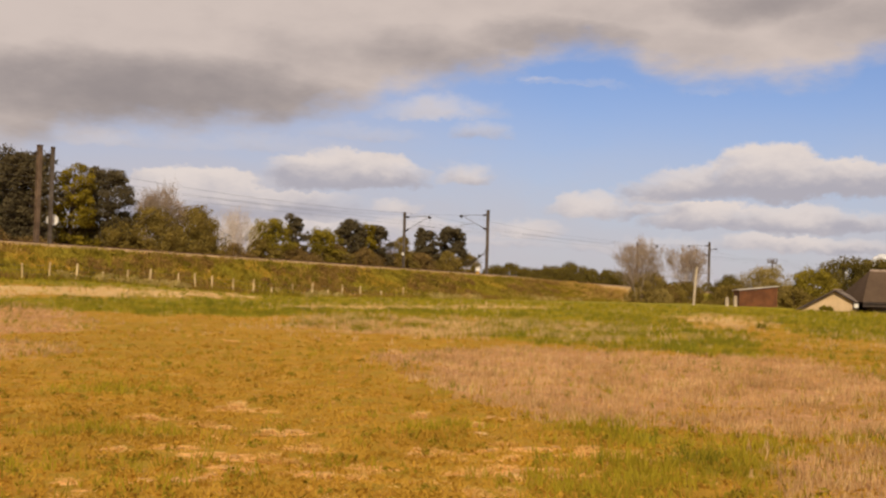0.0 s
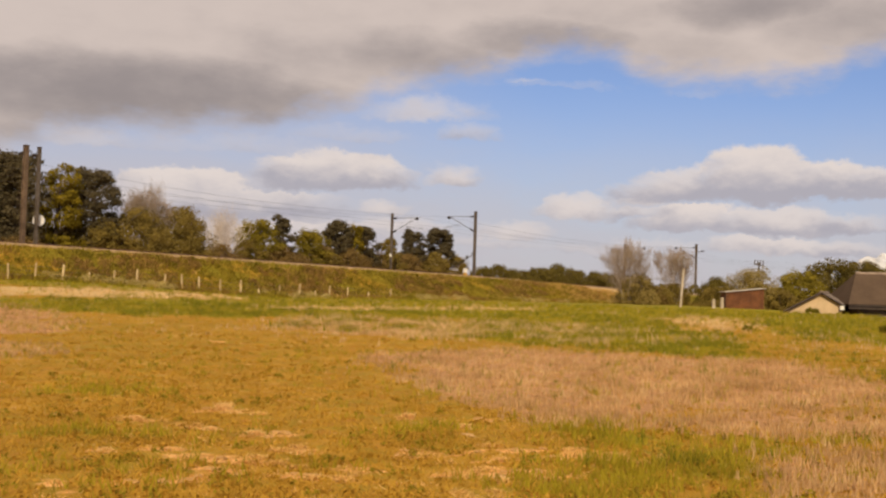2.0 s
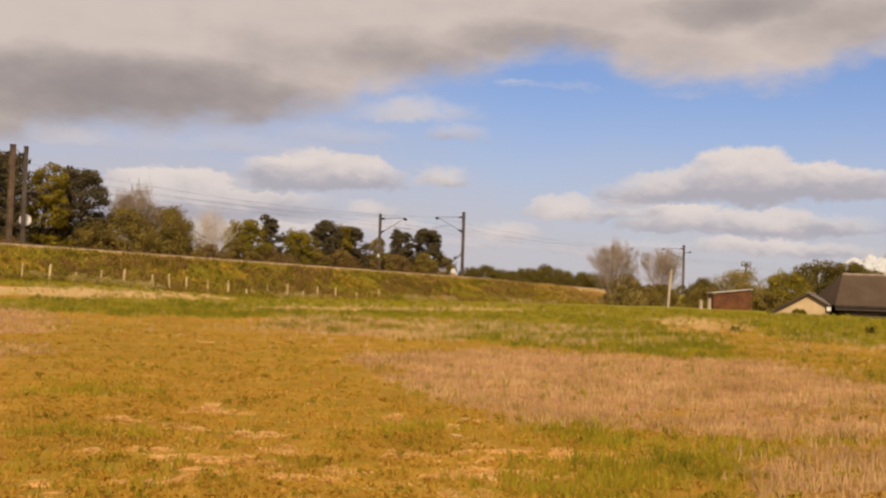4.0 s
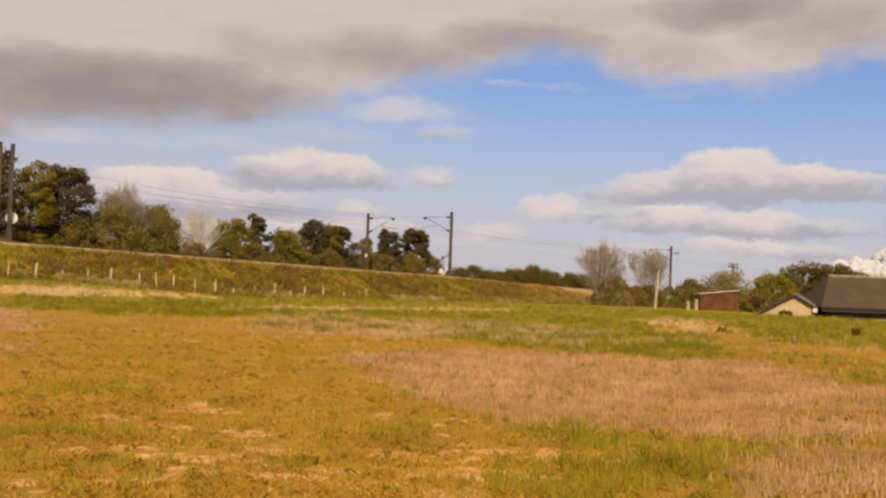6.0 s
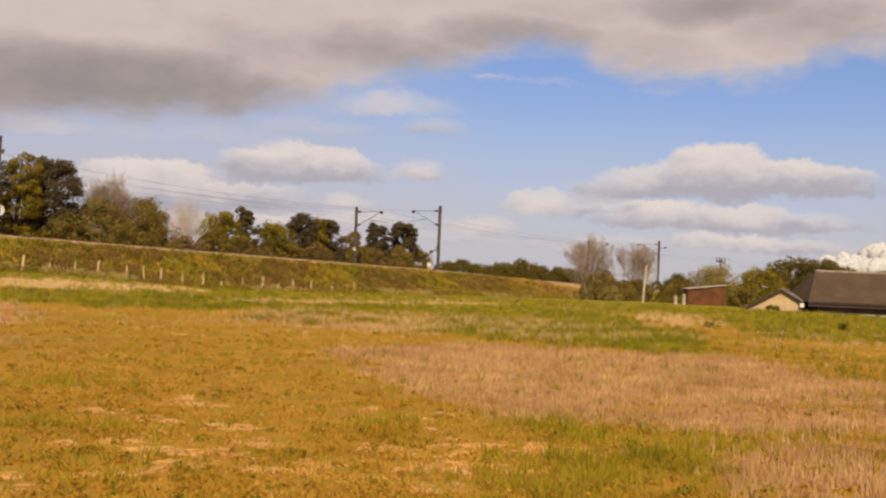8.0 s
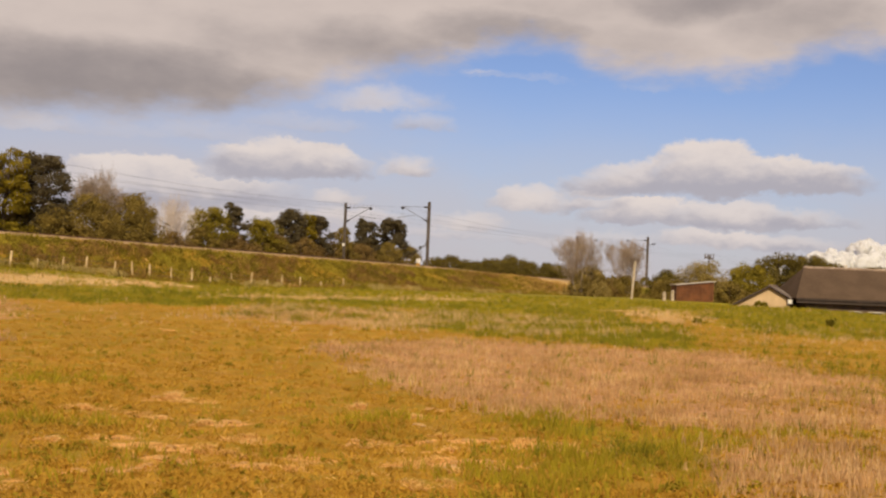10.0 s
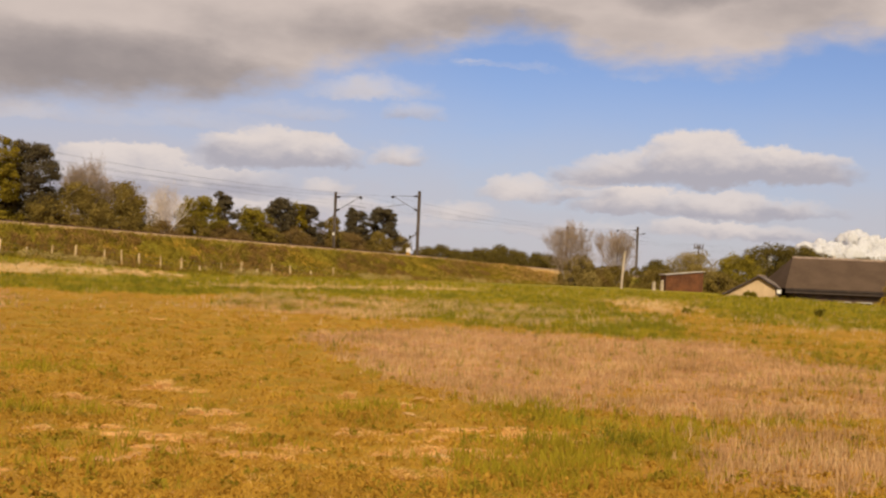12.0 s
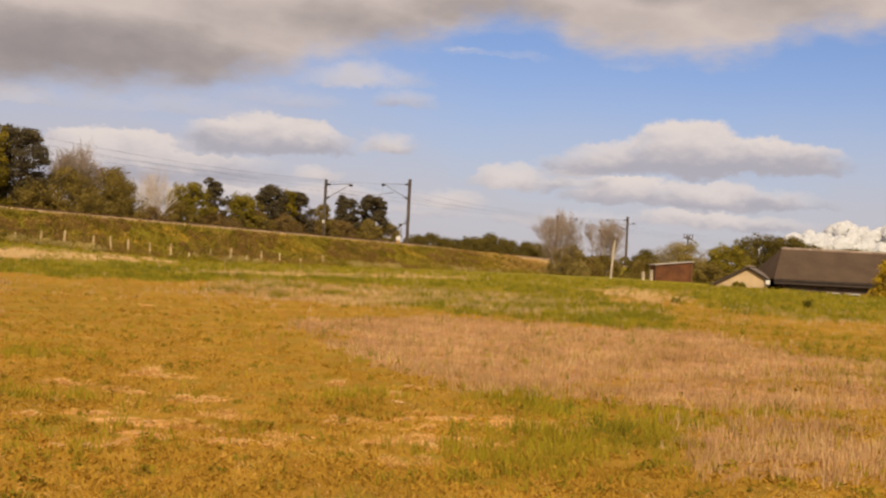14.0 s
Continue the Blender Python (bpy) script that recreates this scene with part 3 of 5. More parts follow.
def cover(x, y):
    """Shares of stubble, green, pale grass and dry soil at places of the field."""
    wob = 0.5 * np.sin(1.9 * x + 1.3 * np.sin(0.7 * y)) + 0.5 * np.sin(0.83 * y + 1.7 * np.sin(1.4 * x))
    out = np.zeros((4, *x.shape))
    for kind, soft, amount, poly in PATCHES:
        v = amount * ss(-soft, soft, inside(poly, x, y) + 0.6 * soft * wob)
        out[kind] = np.maximum(out[kind], v)
    drift = np.sin(0.31 * x + 1.4 * np.sin(0.13 * y)) * np.sin(0.17 * y + 1.1 * np.sin(0.23 * x))
    out[1] *= 1 - 0.15 * ss(40, 60, y) * ss(-0.1, 0.6, drift)
    for px, py, r in SPOTS:
        out[3] = np.maximum(out[3], ss(1.5, 0.3, np.hypot((x - px) / 1.5, y - py) / r + 0.25 * wob))
    for px, py, r in GREEN_SPOTS:
        out[1] = np.maximum(out[1], 0.55 * ss(1.4, 0.3, np.hypot((x - px) / 1.6, y - py) / r))
    out[1] = np.maximum(out[1], (0.78 - 0.20 * ss(0.0, 0.7, drift)) * ss(56, 70, y + 3 * wob))
    out[3] *= 0.95
    out[1] *= 1 - 0.8 * np.maximum(out[2], out[3])
    bare = ss(-0.8, 0.8, inside(HOLLOW, x, y) + 0.5 * wob)
    out[:3] *= 1 - 0.92 * bare
    out[1] = np.maximum(out[1], 0.15 * bare)
    s, q = rail_sq(x, y)
    bank = ss(-9.0, -7.0, q)
    out *= 1 - bank
    dry = ss(9, 18, s + 2 * wob) * (1 - ss(42, 48, s))
    out[1] += bank * (0.55 + 0.35 * np.sin(0.5 * s + np.sin(1.3 * q))) * (1 - 0.7 * dry)
    out[2] += bank * 0.6 * dry
    return np.clip(out, 0, 1)


def build_ground():
    def steps(*runs):
        out = []
        for a, b, d in runs:
            out += list(np.arange(a, b, d))
        return np.array(out)
    xs = steps((-4000, -600, 400), (-600, -120, 40), (-120, -48, 4), (-48, -14, 0.5), (-14, 14, 0.22), (14, 60, 0.5), (60, 140, 4), (140, 600, 40), (600, 4001, 400))
    ys = steps((-4000, -600, 400), (-600, -60, 40), (-60, 2, 4), (2, 7, 1.0), (7, 22, 0.2), (22, 60, 0.45), (60, 135, 0.7), (135, 260, 2.0), (260, 600, 30), (600, 4001, 300))
    X, Y = np.meshgrid(xs, ys)
    Z = height(X, Y) + rumple(X, Y) * ss(170, 90, np.abs(Y)) * ss(60, 45, np.abs(X))
    ny, nx = X.shape
    idx = np.arange(ny * nx).reshape(ny, nx)
    faces = np.stack([idx[:-1, :-1], idx[:-1, 1:], idx[1:, 1:], idx[1:, :-1]], -1).reshape(-1, 4)
    me = array_mesh("ground", np.stack([X, Y, Z], -1).reshape(-1, 3), faces, M_GROUND)
    col = np.ones((ny * nx, 4), np.float32)
    col[:, :4] = np.moveaxis(cover(X, Y), 0, -1).reshape(-1, 4)
    att = me.color_attributes.new("cover", "FLOAT_COLOR", "POINT")
    att.data.foreach_set("color", col.ravel())
    me.polygons.foreach_set("use_smooth", [True] * len(me.polygons))
    tagged(new("ground", me), "ochre mossy stubble field with a grassy railway bank", "field", kind="structure")


build_ground()


def gz(x, y):
    return float(height(x, y))


# ======== the railway ========
def build_line():
    ss_ = np.arange(-150, 340, 5.0)

    def sweep(profile):
        g = Geo()
        k = len(profile)
        for s in ss_:
            c = float(crest(s))
            for q, z in profile:
                x, y = rail_xy(s, q)
                g.v.append((x, y, c + z))
        for i in range(len(ss_) - 1):
            for j in range(k - 1):
                a = i * k + j
                g.f.append((a, a + k, a + k + 1, a + 1))
        return g
    bed = sweep([(-1.7, -0.35), (-1.0, 0.22), (-0.2, 0.26), (9.6, 0.26), (10.1, 0.10), (11.0, -0.35)])
    tagged(new("ballast_bed", bed.mesh("ballast_bed", M_BALLAST)), "tan stone ballast along the crest of the bank", "ballast", kind="structure")
    for q in (3.7, 7.9):
        tr = tagged(new("railway_track"), "rusty steel rails on concrete sleepers in ballast", "railway track", "tracks of the line", "structure")
        for side in (-0.72, 0.72):
            a = q + side
            part("rail", sweep([(a - 0.07, 0.36), (a - 0.02, 0.38), (a - 0.035, 0.50), (a + 0.035, 0.50), (a + 0.02, 0.38), (a + 0.07, 0.36)]), M_RAIL, tr)
        g = Geo()
        for s in np.arange(-110, 160, 0.7):
            x, y = rail_xy(s, q)
            c = float(crest(s))
            g.box(-0.125, 0.125, -1.25, 1.25, 0.2, 0.37, 0.0, pose(x, y, c, 0, 0, math.degrees(math.atan2(DY, DX))))
        tagged(part("sleepers", g, M_SLEEPER, tr), kind="stuff")


build_line()
TRACK_TURN = math.degrees(math.atan2(DY, DX))    # local x runs along the line, y to the far side


def insulator(parent, x, y, z, along):
    g = Geo()
    d = Vector(along).normalized()
    p = Vector((x, y, z))
    pts, rad = [], []
    for i in range(9):
        pts.append(p + d * (0.07 * i))
        rad.append(0.13 if i % 2 else 0.06)
    g.tube(pts, rad, 8)
    part("insulator", g, M_INSUL, parent, "dark ribbed insulator", flat=False)


def mast(s, q, side, top, mat, width=0.3, plate=None, arm=True, back=False, label="tall steel overhead-line mast beside the railway"):
    """A mast with its cantilever towards the track; side +1: the track lies on the far side."""
    x, y = rail_xy(s, q)
    base = gz(x, y) - 0.1
    h = top - base
    ob = thing("overhead_line_mast", x, y, base, label, "mast", "masts of the railway", TRACK_TURN)
    w = width / 2
    g = Geo()
    g.box(-w, w, -w, -w + 0.03, 0, h).box(-w, w, w - 0.03, w, 0, h).box(-0.02, 0.02, -w + 0.03, w - 0.03, 0, h)
    part("post", g, mat, ob)
    part("foundation", Geo().box(-0.45, 0.45, -0.45, 0.45, 0.0, 0.32, 0.04), M_SLEEPER, ob)
    part("cap", Geo().box(-w - 0.02, w + 0.02, -w - 0.02, w + 0.02, h, h + 0.04), mat, ob)
    if arm == "stub":
        bracket = part("wire_bracket", Geo().box(-0.05, 0.05, side * w - 0.06, side * w + 0.06, h - 0.72, h - 0.38, 0.01), M_STEEL, ob)
        insulator(bracket, 0, side * w, h - 0.55, (0, side, 0))
    elif arm:
        z1, z2 = h - 0.55, h - 2.25
        arm_ob = part("top_tube", Geo().tube([(0, side * (w + 0.65), z1), (0, side * 3.7, z1 + 0.05)], 0.032, 6), M_STEEL, ob)
        insulator(arm_ob, 0, side * w, z1, (0, side, 0))
        dg = part("diagonal_tube", Geo().tube([(0, side * (w + 0.5), z2 + 0.25), (0, side * 3.3, z1 - 0.1)], 0.032, 6), M_STEEL, ob)
        insulator(dg, 0, side * w, z2, (0, side, 0.5))
        part("registration_arm", Geo().tube([(0, side * 2.0, z2 + 0.75), (0, side * 4.4, z2 + 0.42)], 0.026, 6), M_STEEL, ob)
        part("drop_wire", Geo().tube([(0, side * 3.6, z1), (0, side * 3.65, z2 + 0.5)], 0.010, 4), M_WIRE, ob)
        hang = part("suspension", Geo().tube([(0, side * 3.6, z1 - 0.3), (0, side * 3.6, z1 + 0.1)], 0.04, 6), M_STEEL, ob)
        insulator(hang, -0.3, side * 3.6, z1 - 0.1, (1, 0, 0))
    if back:
        br = part("return_wire_bracket", Geo().tube([(0, -side * w, h - 1.25), (0, -side * (w + 0.75), h - 1.1)], 0.035, 6), M_STEEL, ob)
        insulator(br, 0, -side * (w + 0.62), h - 1.15, (0, -side, 0.1))
    if plate:
        part("number_plate", Geo().box(-w - 0.03, -w - 0.005, -0.14, 0.14, plate - 0.2 - base, plate + 0.2 - base, 0.006), M_WHITE, ob, "small white plate")
    return ob


mast(-62.85, 0.0, 1, 11.05, M_STEEL_WARM, 0.30, arm="stub", label="stout rust-brown overhead-line mast beside the railway")
second = mast(-61.7, 0.0, 1, 11.05, M_STEEL, 0.22, arm="stub", label="slim grey overhead-line mast with a round white disc")
mast(0.0, 0.0, 1, 11.0, M_STEEL, 0.27)
mast(-0.4, 11.4, -1, 10.85, M_STEEL, 0.25, plate=5.85)
mast(73.2, 0.0, 1, 10.95, M_STEEL, 0.32, back=True)
mast(71.8, 12.3, -1, 10.8, M_STEEL_WARM, 0.34, label="rust-brown overhead-line mast among bare trees")

disc = Geo()
disc.tube([(0.34, 0.19, 0), (0.32, 0.155, 0)], 0.42, 20)
dz = 5.85 - second.location.z
for k in range(len(disc.v)):
    disc.v[k] = (disc.v[k][0], disc.v[k][1], disc.v[k][2] + dz)
part("disc_sign", disc, M_WHITE, second, "round white disc")


def marker_post(x, y):
    ob = thing("marker_post", x, y, gz(x, y), "white and amber marker board on a short post by the track", "marker sign")
    part("post", Geo().tube([(0, 0, 0), (0, 0, 1.1)], 0.06, 6), M_STEEL, ob)
    part("board", Geo().box(-0.22, 0.22, -0.05, 0.0, 0.55, 1.05, 0.02), M_WHITE, ob)
    part("lower_board", Geo().box(-0.2, 0.2, -0.05, 0.0, 0.1, 0.5, 0.02), M_AMBER, ob, "amber lower board")


marker_post(-0.5, 135.6)


def wire(q, z0, sag, s0, s1, name="overhead_wire", label="thin sagging overhead wire between masts"):
    g = Geo()
    pts = []
    for i in range(17):
        k = i / 16
        x, y = rail_xy(s0 + (s1 - s0) * k, q)
        pts.append((x, y, z0 - 4 * sag * k * (1 - k)))
    tagged(new(name, g.tube(pts, 0.008, 4).mesh(name, M_WIRE)), label, "wire", "overhead wires")


for a, b in ((-125, -61.5), (-61.5, 0.0), (0.0, 73.0), (73.0, 138.0), (138.0, 210.0)):
    for q in (3.65, 7.85):
        wire(q, 10.45, 0.9, a, b)
        wire(q, 9.15, 0.12, a, b, "contact_wire", "thin copper contact wire over the track")


# ---- stock fence at the foot of the bank ----
FENCE_POSTS = (-74.4, -72.3, -70.26, -68.25, -66.07, -63.91, -61.79, -59.68, -57.02, -55.3, -53.58, -51.28, -49.01, -46.89, -44.35, -41.92, -39.89, -37.89, -35.26,
               -32.15, -28.78)


def fence():
    ob = tagged(new("stock_fence"), "low weathered wooden post and wire fence along the bank", "fence")
    rng = random.Random(4)
    tops = []
    for s in FENCE_POSTS:
        x, y = rail_xy(s, -8.2)
        z = gz(x, y)
        h = rng.uniform(0.95, 1.2) if rng.random() > 0.12 else rng.uniform(0.6, 0.8)
        lx, ly = rng.uniform(-0.06, 0.06), rng.uniform(-0.05, 0.05)
        r = rng.uniform(0.055, 0.085)
        part("post", Geo().tube([(x, y, z - 0.3), (x + lx * 0.5, y, z + h * 0.5), (x + lx, y + ly, z + h - 0.03), (x + lx, y + ly, z + h)], [r, r, r * 0.95, r * 0.6], 6), M_POST, ob)
        tops.append((x, y, z))
    for hgt in (0.35, 0.62, 0.9):
        part("wire", Geo().tube([(x, y - 0.07, z + hgt) for x, y, z in tops], 0.006, 3), M_WIRE, ob)


fence()


# ======== trees and bushes ========
def leaves(rng, centres, radii, n, size, flat=0.6, squash=0.85):
    """Leaf clumps on the shells of many small lobes."""
    centres, radii = np.asarray(centres, float), np.asarray(radii, float)
    pick = rng.choice(len(centres), n, p=radii ** 2 / (radii ** 2).sum())
    d = rng.normal(size=(n, 3))
    d /= np.linalg.norm(d, axis=1)[:, None]
    r = radii[pick] * rng.uniform(0.55, 1.08, n)
    p = centres[pick] + d * r[:, None] * np.array((1, 1, squash))
    nrm = d + rng.normal(scale=flat, size=(n, 3))
    nrm /= np.linalg.norm(nrm, axis=1)[:, None]
    a = np.cross(nrm, rng.normal(size=(n, 3)))
    a /= np.linalg.norm(a, axis=1)[:, None]
    b = np.cross(nrm, a)
    k = size * rng.uniform(0.5, 1.25, n)[:, None]
    quad = np.stack([p - a * k * 0.5, p + b * k * 0.42 + nrm * k * 0.1, p + a * k * 0.6, p - b * k * 0.42 + nrm * k * 0.1], 1)
    return quad.reshape(-1, 3), np.arange(4 * n).reshape(-1, 4)


def limb_tree(rng, g, p, d, length, r, depth, tips, spread=0.55, sides=5):
    """Branches that fork, down to twigs."""
    pts, rad = [p.copy()], [r]
    for i in range(3):
        d = (d + np.array([rng.normal(scale=0.12), rng.normal(scale=0.12), rng.normal(scale=0.06) + 0.05]))
        d /= np.linalg.norm(d)
        p = p + d * length / 3
        pts.append(p.copy())
        rad.append(r * (1 - 0.14 * (i + 1)))
    g.tube(pts, rad, sides, cap=False)
    if depth == 0:
        tips.append(p)
        return
    for i in range(rng.integers(2, 4) if depth < 4 else 3):
        nd = d + rng.normal(scale=spread, size=3) + np.array((0, 0, 0.12))
        nd /= np.linalg.norm(nd)
        start = pts[-1] if i < 2 else pts[2]
        limb_tree(rng, g, np.array(start), nd, length * rng.uniform(0.62, 0.85), rad[-1] * 0.68, depth - 1, tips, spread, max(3, sides - 1))


LOOKS = {
    "pine": (M_PINE, "dark green Scots pine with an uneven crown behind the railway", "pine_tree", "pine tree"),
    "lime": (M_LIME, "yellow-green broadleaf tree in young spring leaf", "broadleaf_tree", "tree"),
    "green": (M_GREEN, "mid-green leafy tree with a dense uneven crown", "broadleaf_tree", "tree"),
    "dark": (M_DARK, "dark olive-green tree with a dense crown", "broadleaf_tree", "tree"),
    "willow": (M_WILLOW, "olive-brown spreading shrub just coming into leaf", "shrub", "shrub"),
    "brown": (M_BROWN, "brownish low scrub bush at the lineside", "scrub_bush", "bush"),
    "hedge": (M_DARK, "low dark-green rounded hedge bush in the distance", "hedge_bush", "bush"),
    "gorse": (M_GORSE, "yellow-flowering gorse bush beside the bungalow", "gorse_bush", "bush"),
    "paleolive": (M_PALEOLIVE, "pale olive feathery shrub near the buildings", "shrub", "shrub"),
}


def twigs(rng, starts, h, n):
    """Fine twigs that fan outwards from the ends of branches."""
    p = starts[rng.integers(0, len(starts), n)] + rng.normal(scale=0.20, size=(n, 3))
    d = p - np.array((0, 0, 0.30 * h))
    d = d / np.linalg.norm(d, axis=1)[:, None] + rng.normal(scale=0.38, size=(n, 3)) + np.array((0, 0, 0.25))
    d *= (rng.uniform(0.3, 0.85, n) / np.linalg.norm(d, axis=1))[:, None]
    w = rng.normal(size=(n, 3))
    w *= (0.014 / np.linalg.norm(w, axis=1))[:, None]
    v = np.stack([p - w, p + w, p + d + w * 0.4, p + d - w * 0.4], 1).reshape(-1, 3)
    return v, np.arange(4 * n).reshape(-1, 4)


def crown_lobes(rng, kind, h, half, bend, count):
    """Many small lobes that fill an uneven crown."""
    sv = Vector(rng.uniform(0, 90, 3))
    cs, rs = [], []
    for i in range(count):
        a = rng.uniform(0, 2 * math.pi)
        if kind == "tree":
            ht = rng.uniform(0.06, 1.0)
            e = max(0.3, 1 - ((ht - 0.42) / 0.66) ** 2) ** 0.5
            r = rng.uniform(0.12, 0.25) * half + 0.08
        else:
            ht = rng.uniform(0.03, 1.0)
            e = max(0.12, 1 - ht ** 2.3) ** 0.55
            r = rng.uniform(0.10, 0.20) * min(half, h) + 0.08
        n1 = noise.noise(Vector((math.cos(a) * 1.3, math.sin(a) * 1.3, ht * 2.6)) + sv)
        n2 = noise.noise(Vector((math.cos(a) * 2.9, math.sin(a) * 2.9, ht * 6.0)) + sv)
        e *= half * (1.0 + 0.34 * n1 + 0.24 * n2)
        k = rng.uniform(0.12, 1.0) ** 0.5
        top = h * (1 + 0.10 * noise.noise(Vector((math.cos(a) * k * 1.8, math.sin(a) * k * 1.8, 7.0)) + sv) - 0.03)
        cs.append((bend * ht + math.cos(a) * k * max(0.0, e - 0.4 * r), math.sin(a) * k * max(0.0, e - 0.4 * r), max(0.3 * r, ht * top - 0.7 * r)))
        rs.append(r)
    return cs, rs


def pine_pads(rng, h, half, bend, low):
    """Branches of a pine with flat pads of needles, sky showing between them."""
    cs, rs, boughs = [], [], []
    count = 13 if low > 0.4 else 21 if half < 2.2 else 34
    for i in range(count):
        ht = low + (0.93 - low) * (i + rng.uniform(0.2, 0.8)) / count
        a = 2.4 * i + rng.uniform(-0.5, 0.5)
        k = (ht - low) / (1 - low)
        reach = half * (0.62 + 0.40 * math.sin(math.pi * (0.30 + 0.55 * k))) * rng.uniform(0.66, 1.08) * (1.0 if k < 0.72 else 0.72)
        z = ht * h
        ex, ey, ez = bend * ht + math.cos(a) * reach, math.sin(a) * reach, min(h - 0.3, z + 0.12 * reach)
        boughs.append(((bend * ht, 0.0, z - 0.25 * reach), (ex, ey, ez)))
        for j in range(13):
            u = rng.uniform(0.25, 1.0) ** 0.7
            r = rng.uniform(0.15, 0.26) * half + 0.06
            side = rng.normal(scale=0.20 * half)
            cs.append((bend * ht + (ex - bend * ht) * u - math.sin(a) * side, ey * u + math.cos(a) * side, z + (ez - z) * u + rng.normal(scale=0.028 * h)))
            rs.append(r)
    for j in range(14):
        cs.append((bend + rng.normal(scale=0.22 * half), rng.normal(scale=0.22 * half), h * rng.uniform(0.82, 0.93)))
        rs.append(rng.uniform(0.13, 0.22) * half + 0.05)
    return cs, rs, boughs


def tree(kind, x, y, top, half, seed, lean=0.0, low=0.08, bark="grey"):
    rng = np.random.default_rng(seed)
    z = gz(x, y)
    h = top - z
    if kind in ("bare", "blossom"):
        pale = kind == "blossom"
        ob = thing("bare_tree", x, y, z, "pale bare shrub with whitish twigs" if pale else "leafless grey-brown tree with fine upright twigs", "tree", "lineside trees")
        g, tips = Geo(), []
        stems = 12 if pale else 6
        for i in range(stems):
            a = 2 * math.pi * i / stems + rng.uniform(-0.4, 0.4)
            out = rng.uniform(0.1, 0.5) if pale else rng.uniform(0.2, 0.85)
            d = np.array([math.cos(a) * out, math.sin(a) * out, 1.0])
            limb_tree(rng, g, np.array([math.cos(a) * half * 0.10, math.sin(a) * half * 0.10, 0.0]), d / np.linalg.norm(d), h * 0.36, 0.26 if pale else 0.20, 4, tips, 0.22 if pale else 0.34)
        zs = np.percentile([p[2] for p in tips], 92)
        wid = np.percentile([math.hypot(p[0], p[1]) for p in tips], 85)
        fx, fz = 0.92 * half / wid, 0.94 * h / zs
        g.v = [(a * fx, b * fx, c * fz) for a, b, c in g.v]
        part("trunk", g, M_PALEBARK if bark == "pale" or pale else M_GREYBARK, ob)
        t = np.array(tips) * np.array((fx, fx, fz))
        wood = np.array(g.v)
        wood = wood[wood[:, 2] > 0.22 * h]
        t = np.concatenate([t, wood[rng.integers(0, len(wood), 2 * len(t))]])
        d = rng.normal(size=(600, 3))
        d *= (rng.uniform(0.3, 1.0, 600) / np.linalg.norm(d, axis=1))[:, None]
        t = np.concatenate([t, d * np.array((0.88 * half, 0.88 * half, 0.42 * h)) + np.array((0, 0, 0.54 * h))])
        v, f = twigs(rng, t, h, 2400 if pale else 8500)
        part("crown", array_mesh("crown", v, f, M_BLOSSOM if pale else M_BUDS), M_BUDS, ob, "fine pale twigs and buds")
        return ob
    mat, label, name, cat = LOOKS[kind]
    ob = thing(name, x, y, z, label, cat, "lineside trees")
    g = Geo()
    if kind in ("willow", "brown", "hedge", "paleolive", "gorse"):
        for i in range(5):
            a = rng.uniform(0, 6.28)
            g.tube([(0.2 * math.cos(a), 0.2 * math.sin(a), -0.1), (half * 0.3 * math.cos(a), half * 0.3 * math.sin(a), h * 0.4), (half * 0.55 * math.cos(a), half * 0.55 * math.sin(a), h * 0.75)], [0.09, 0.06, 0.02], 5)
        lobes, rad = crown_lobes(rng, "bush", h, half, 0.0, 150)
        n, size = int(np.clip(900 * half * h, 8000, 19000)), 0.15
    else:
        shape = "pine" if kind == "pine" else "tree"
        bend = rng.normal(scale=0.25)
        g.tube([(0, 0, -0.3), (bend * 0.4, 0, h * 0.35), (bend * 0.8, 0.05, h * 0.7), (bend, 0.1, h * 0.93)], [0.26, 0.2, 0.13, 0.04], 7)
        if shape == "pine":
            lobes, rad, boughs = pine_pads(rng, h, half, bend, low)
            for p0, p1 in boughs:
                g.tube([p0, p1], [0.07, 0.02], 5)
        else:
            lobes, rad = crown_lobes(rng, shape, h, half, bend, 165)
            for c in lobes[::7]:
                g.tube([(bend * c[2] / h, 0, max(0.3, c[2] - 0.5 * half)), c], [0.06, 0.02], 5)
        if lean:
            a0 = (bend, 0, h * 0.30)
            tip = (lean * half * 1.6, -0.8, h * 0.56)
            g.tube([a0, (lean * half * 0.8, 0, h * 0.36), tip], [0.10, 0.07, 0.02], 5)
            for j in range(16):
                k = 0.4 + 0.6 * j / 15
                lobes.append((a0[0] + (tip[0] - a0[0]) * k + rng.normal(scale=0.1), rng.normal(scale=0.3), a0[2] + (tip[2] - a0[2]) * k ** 1.3 + rng.normal(scale=0.12)))
                rad.append(0.34 - 0.012 * j)
        n, size = int(np.clip(820 * half * h, 9000, 26000)), 0.18
    part("trunk", g, M_BARK, ob)
    v, f = leaves(rng, lobes, rad, n, size, 0.32, 0.55 if kind == "pine" else 0.85)
    part("crown", array_mesh("crown", v, f, mat), mat, ob)
    return ob


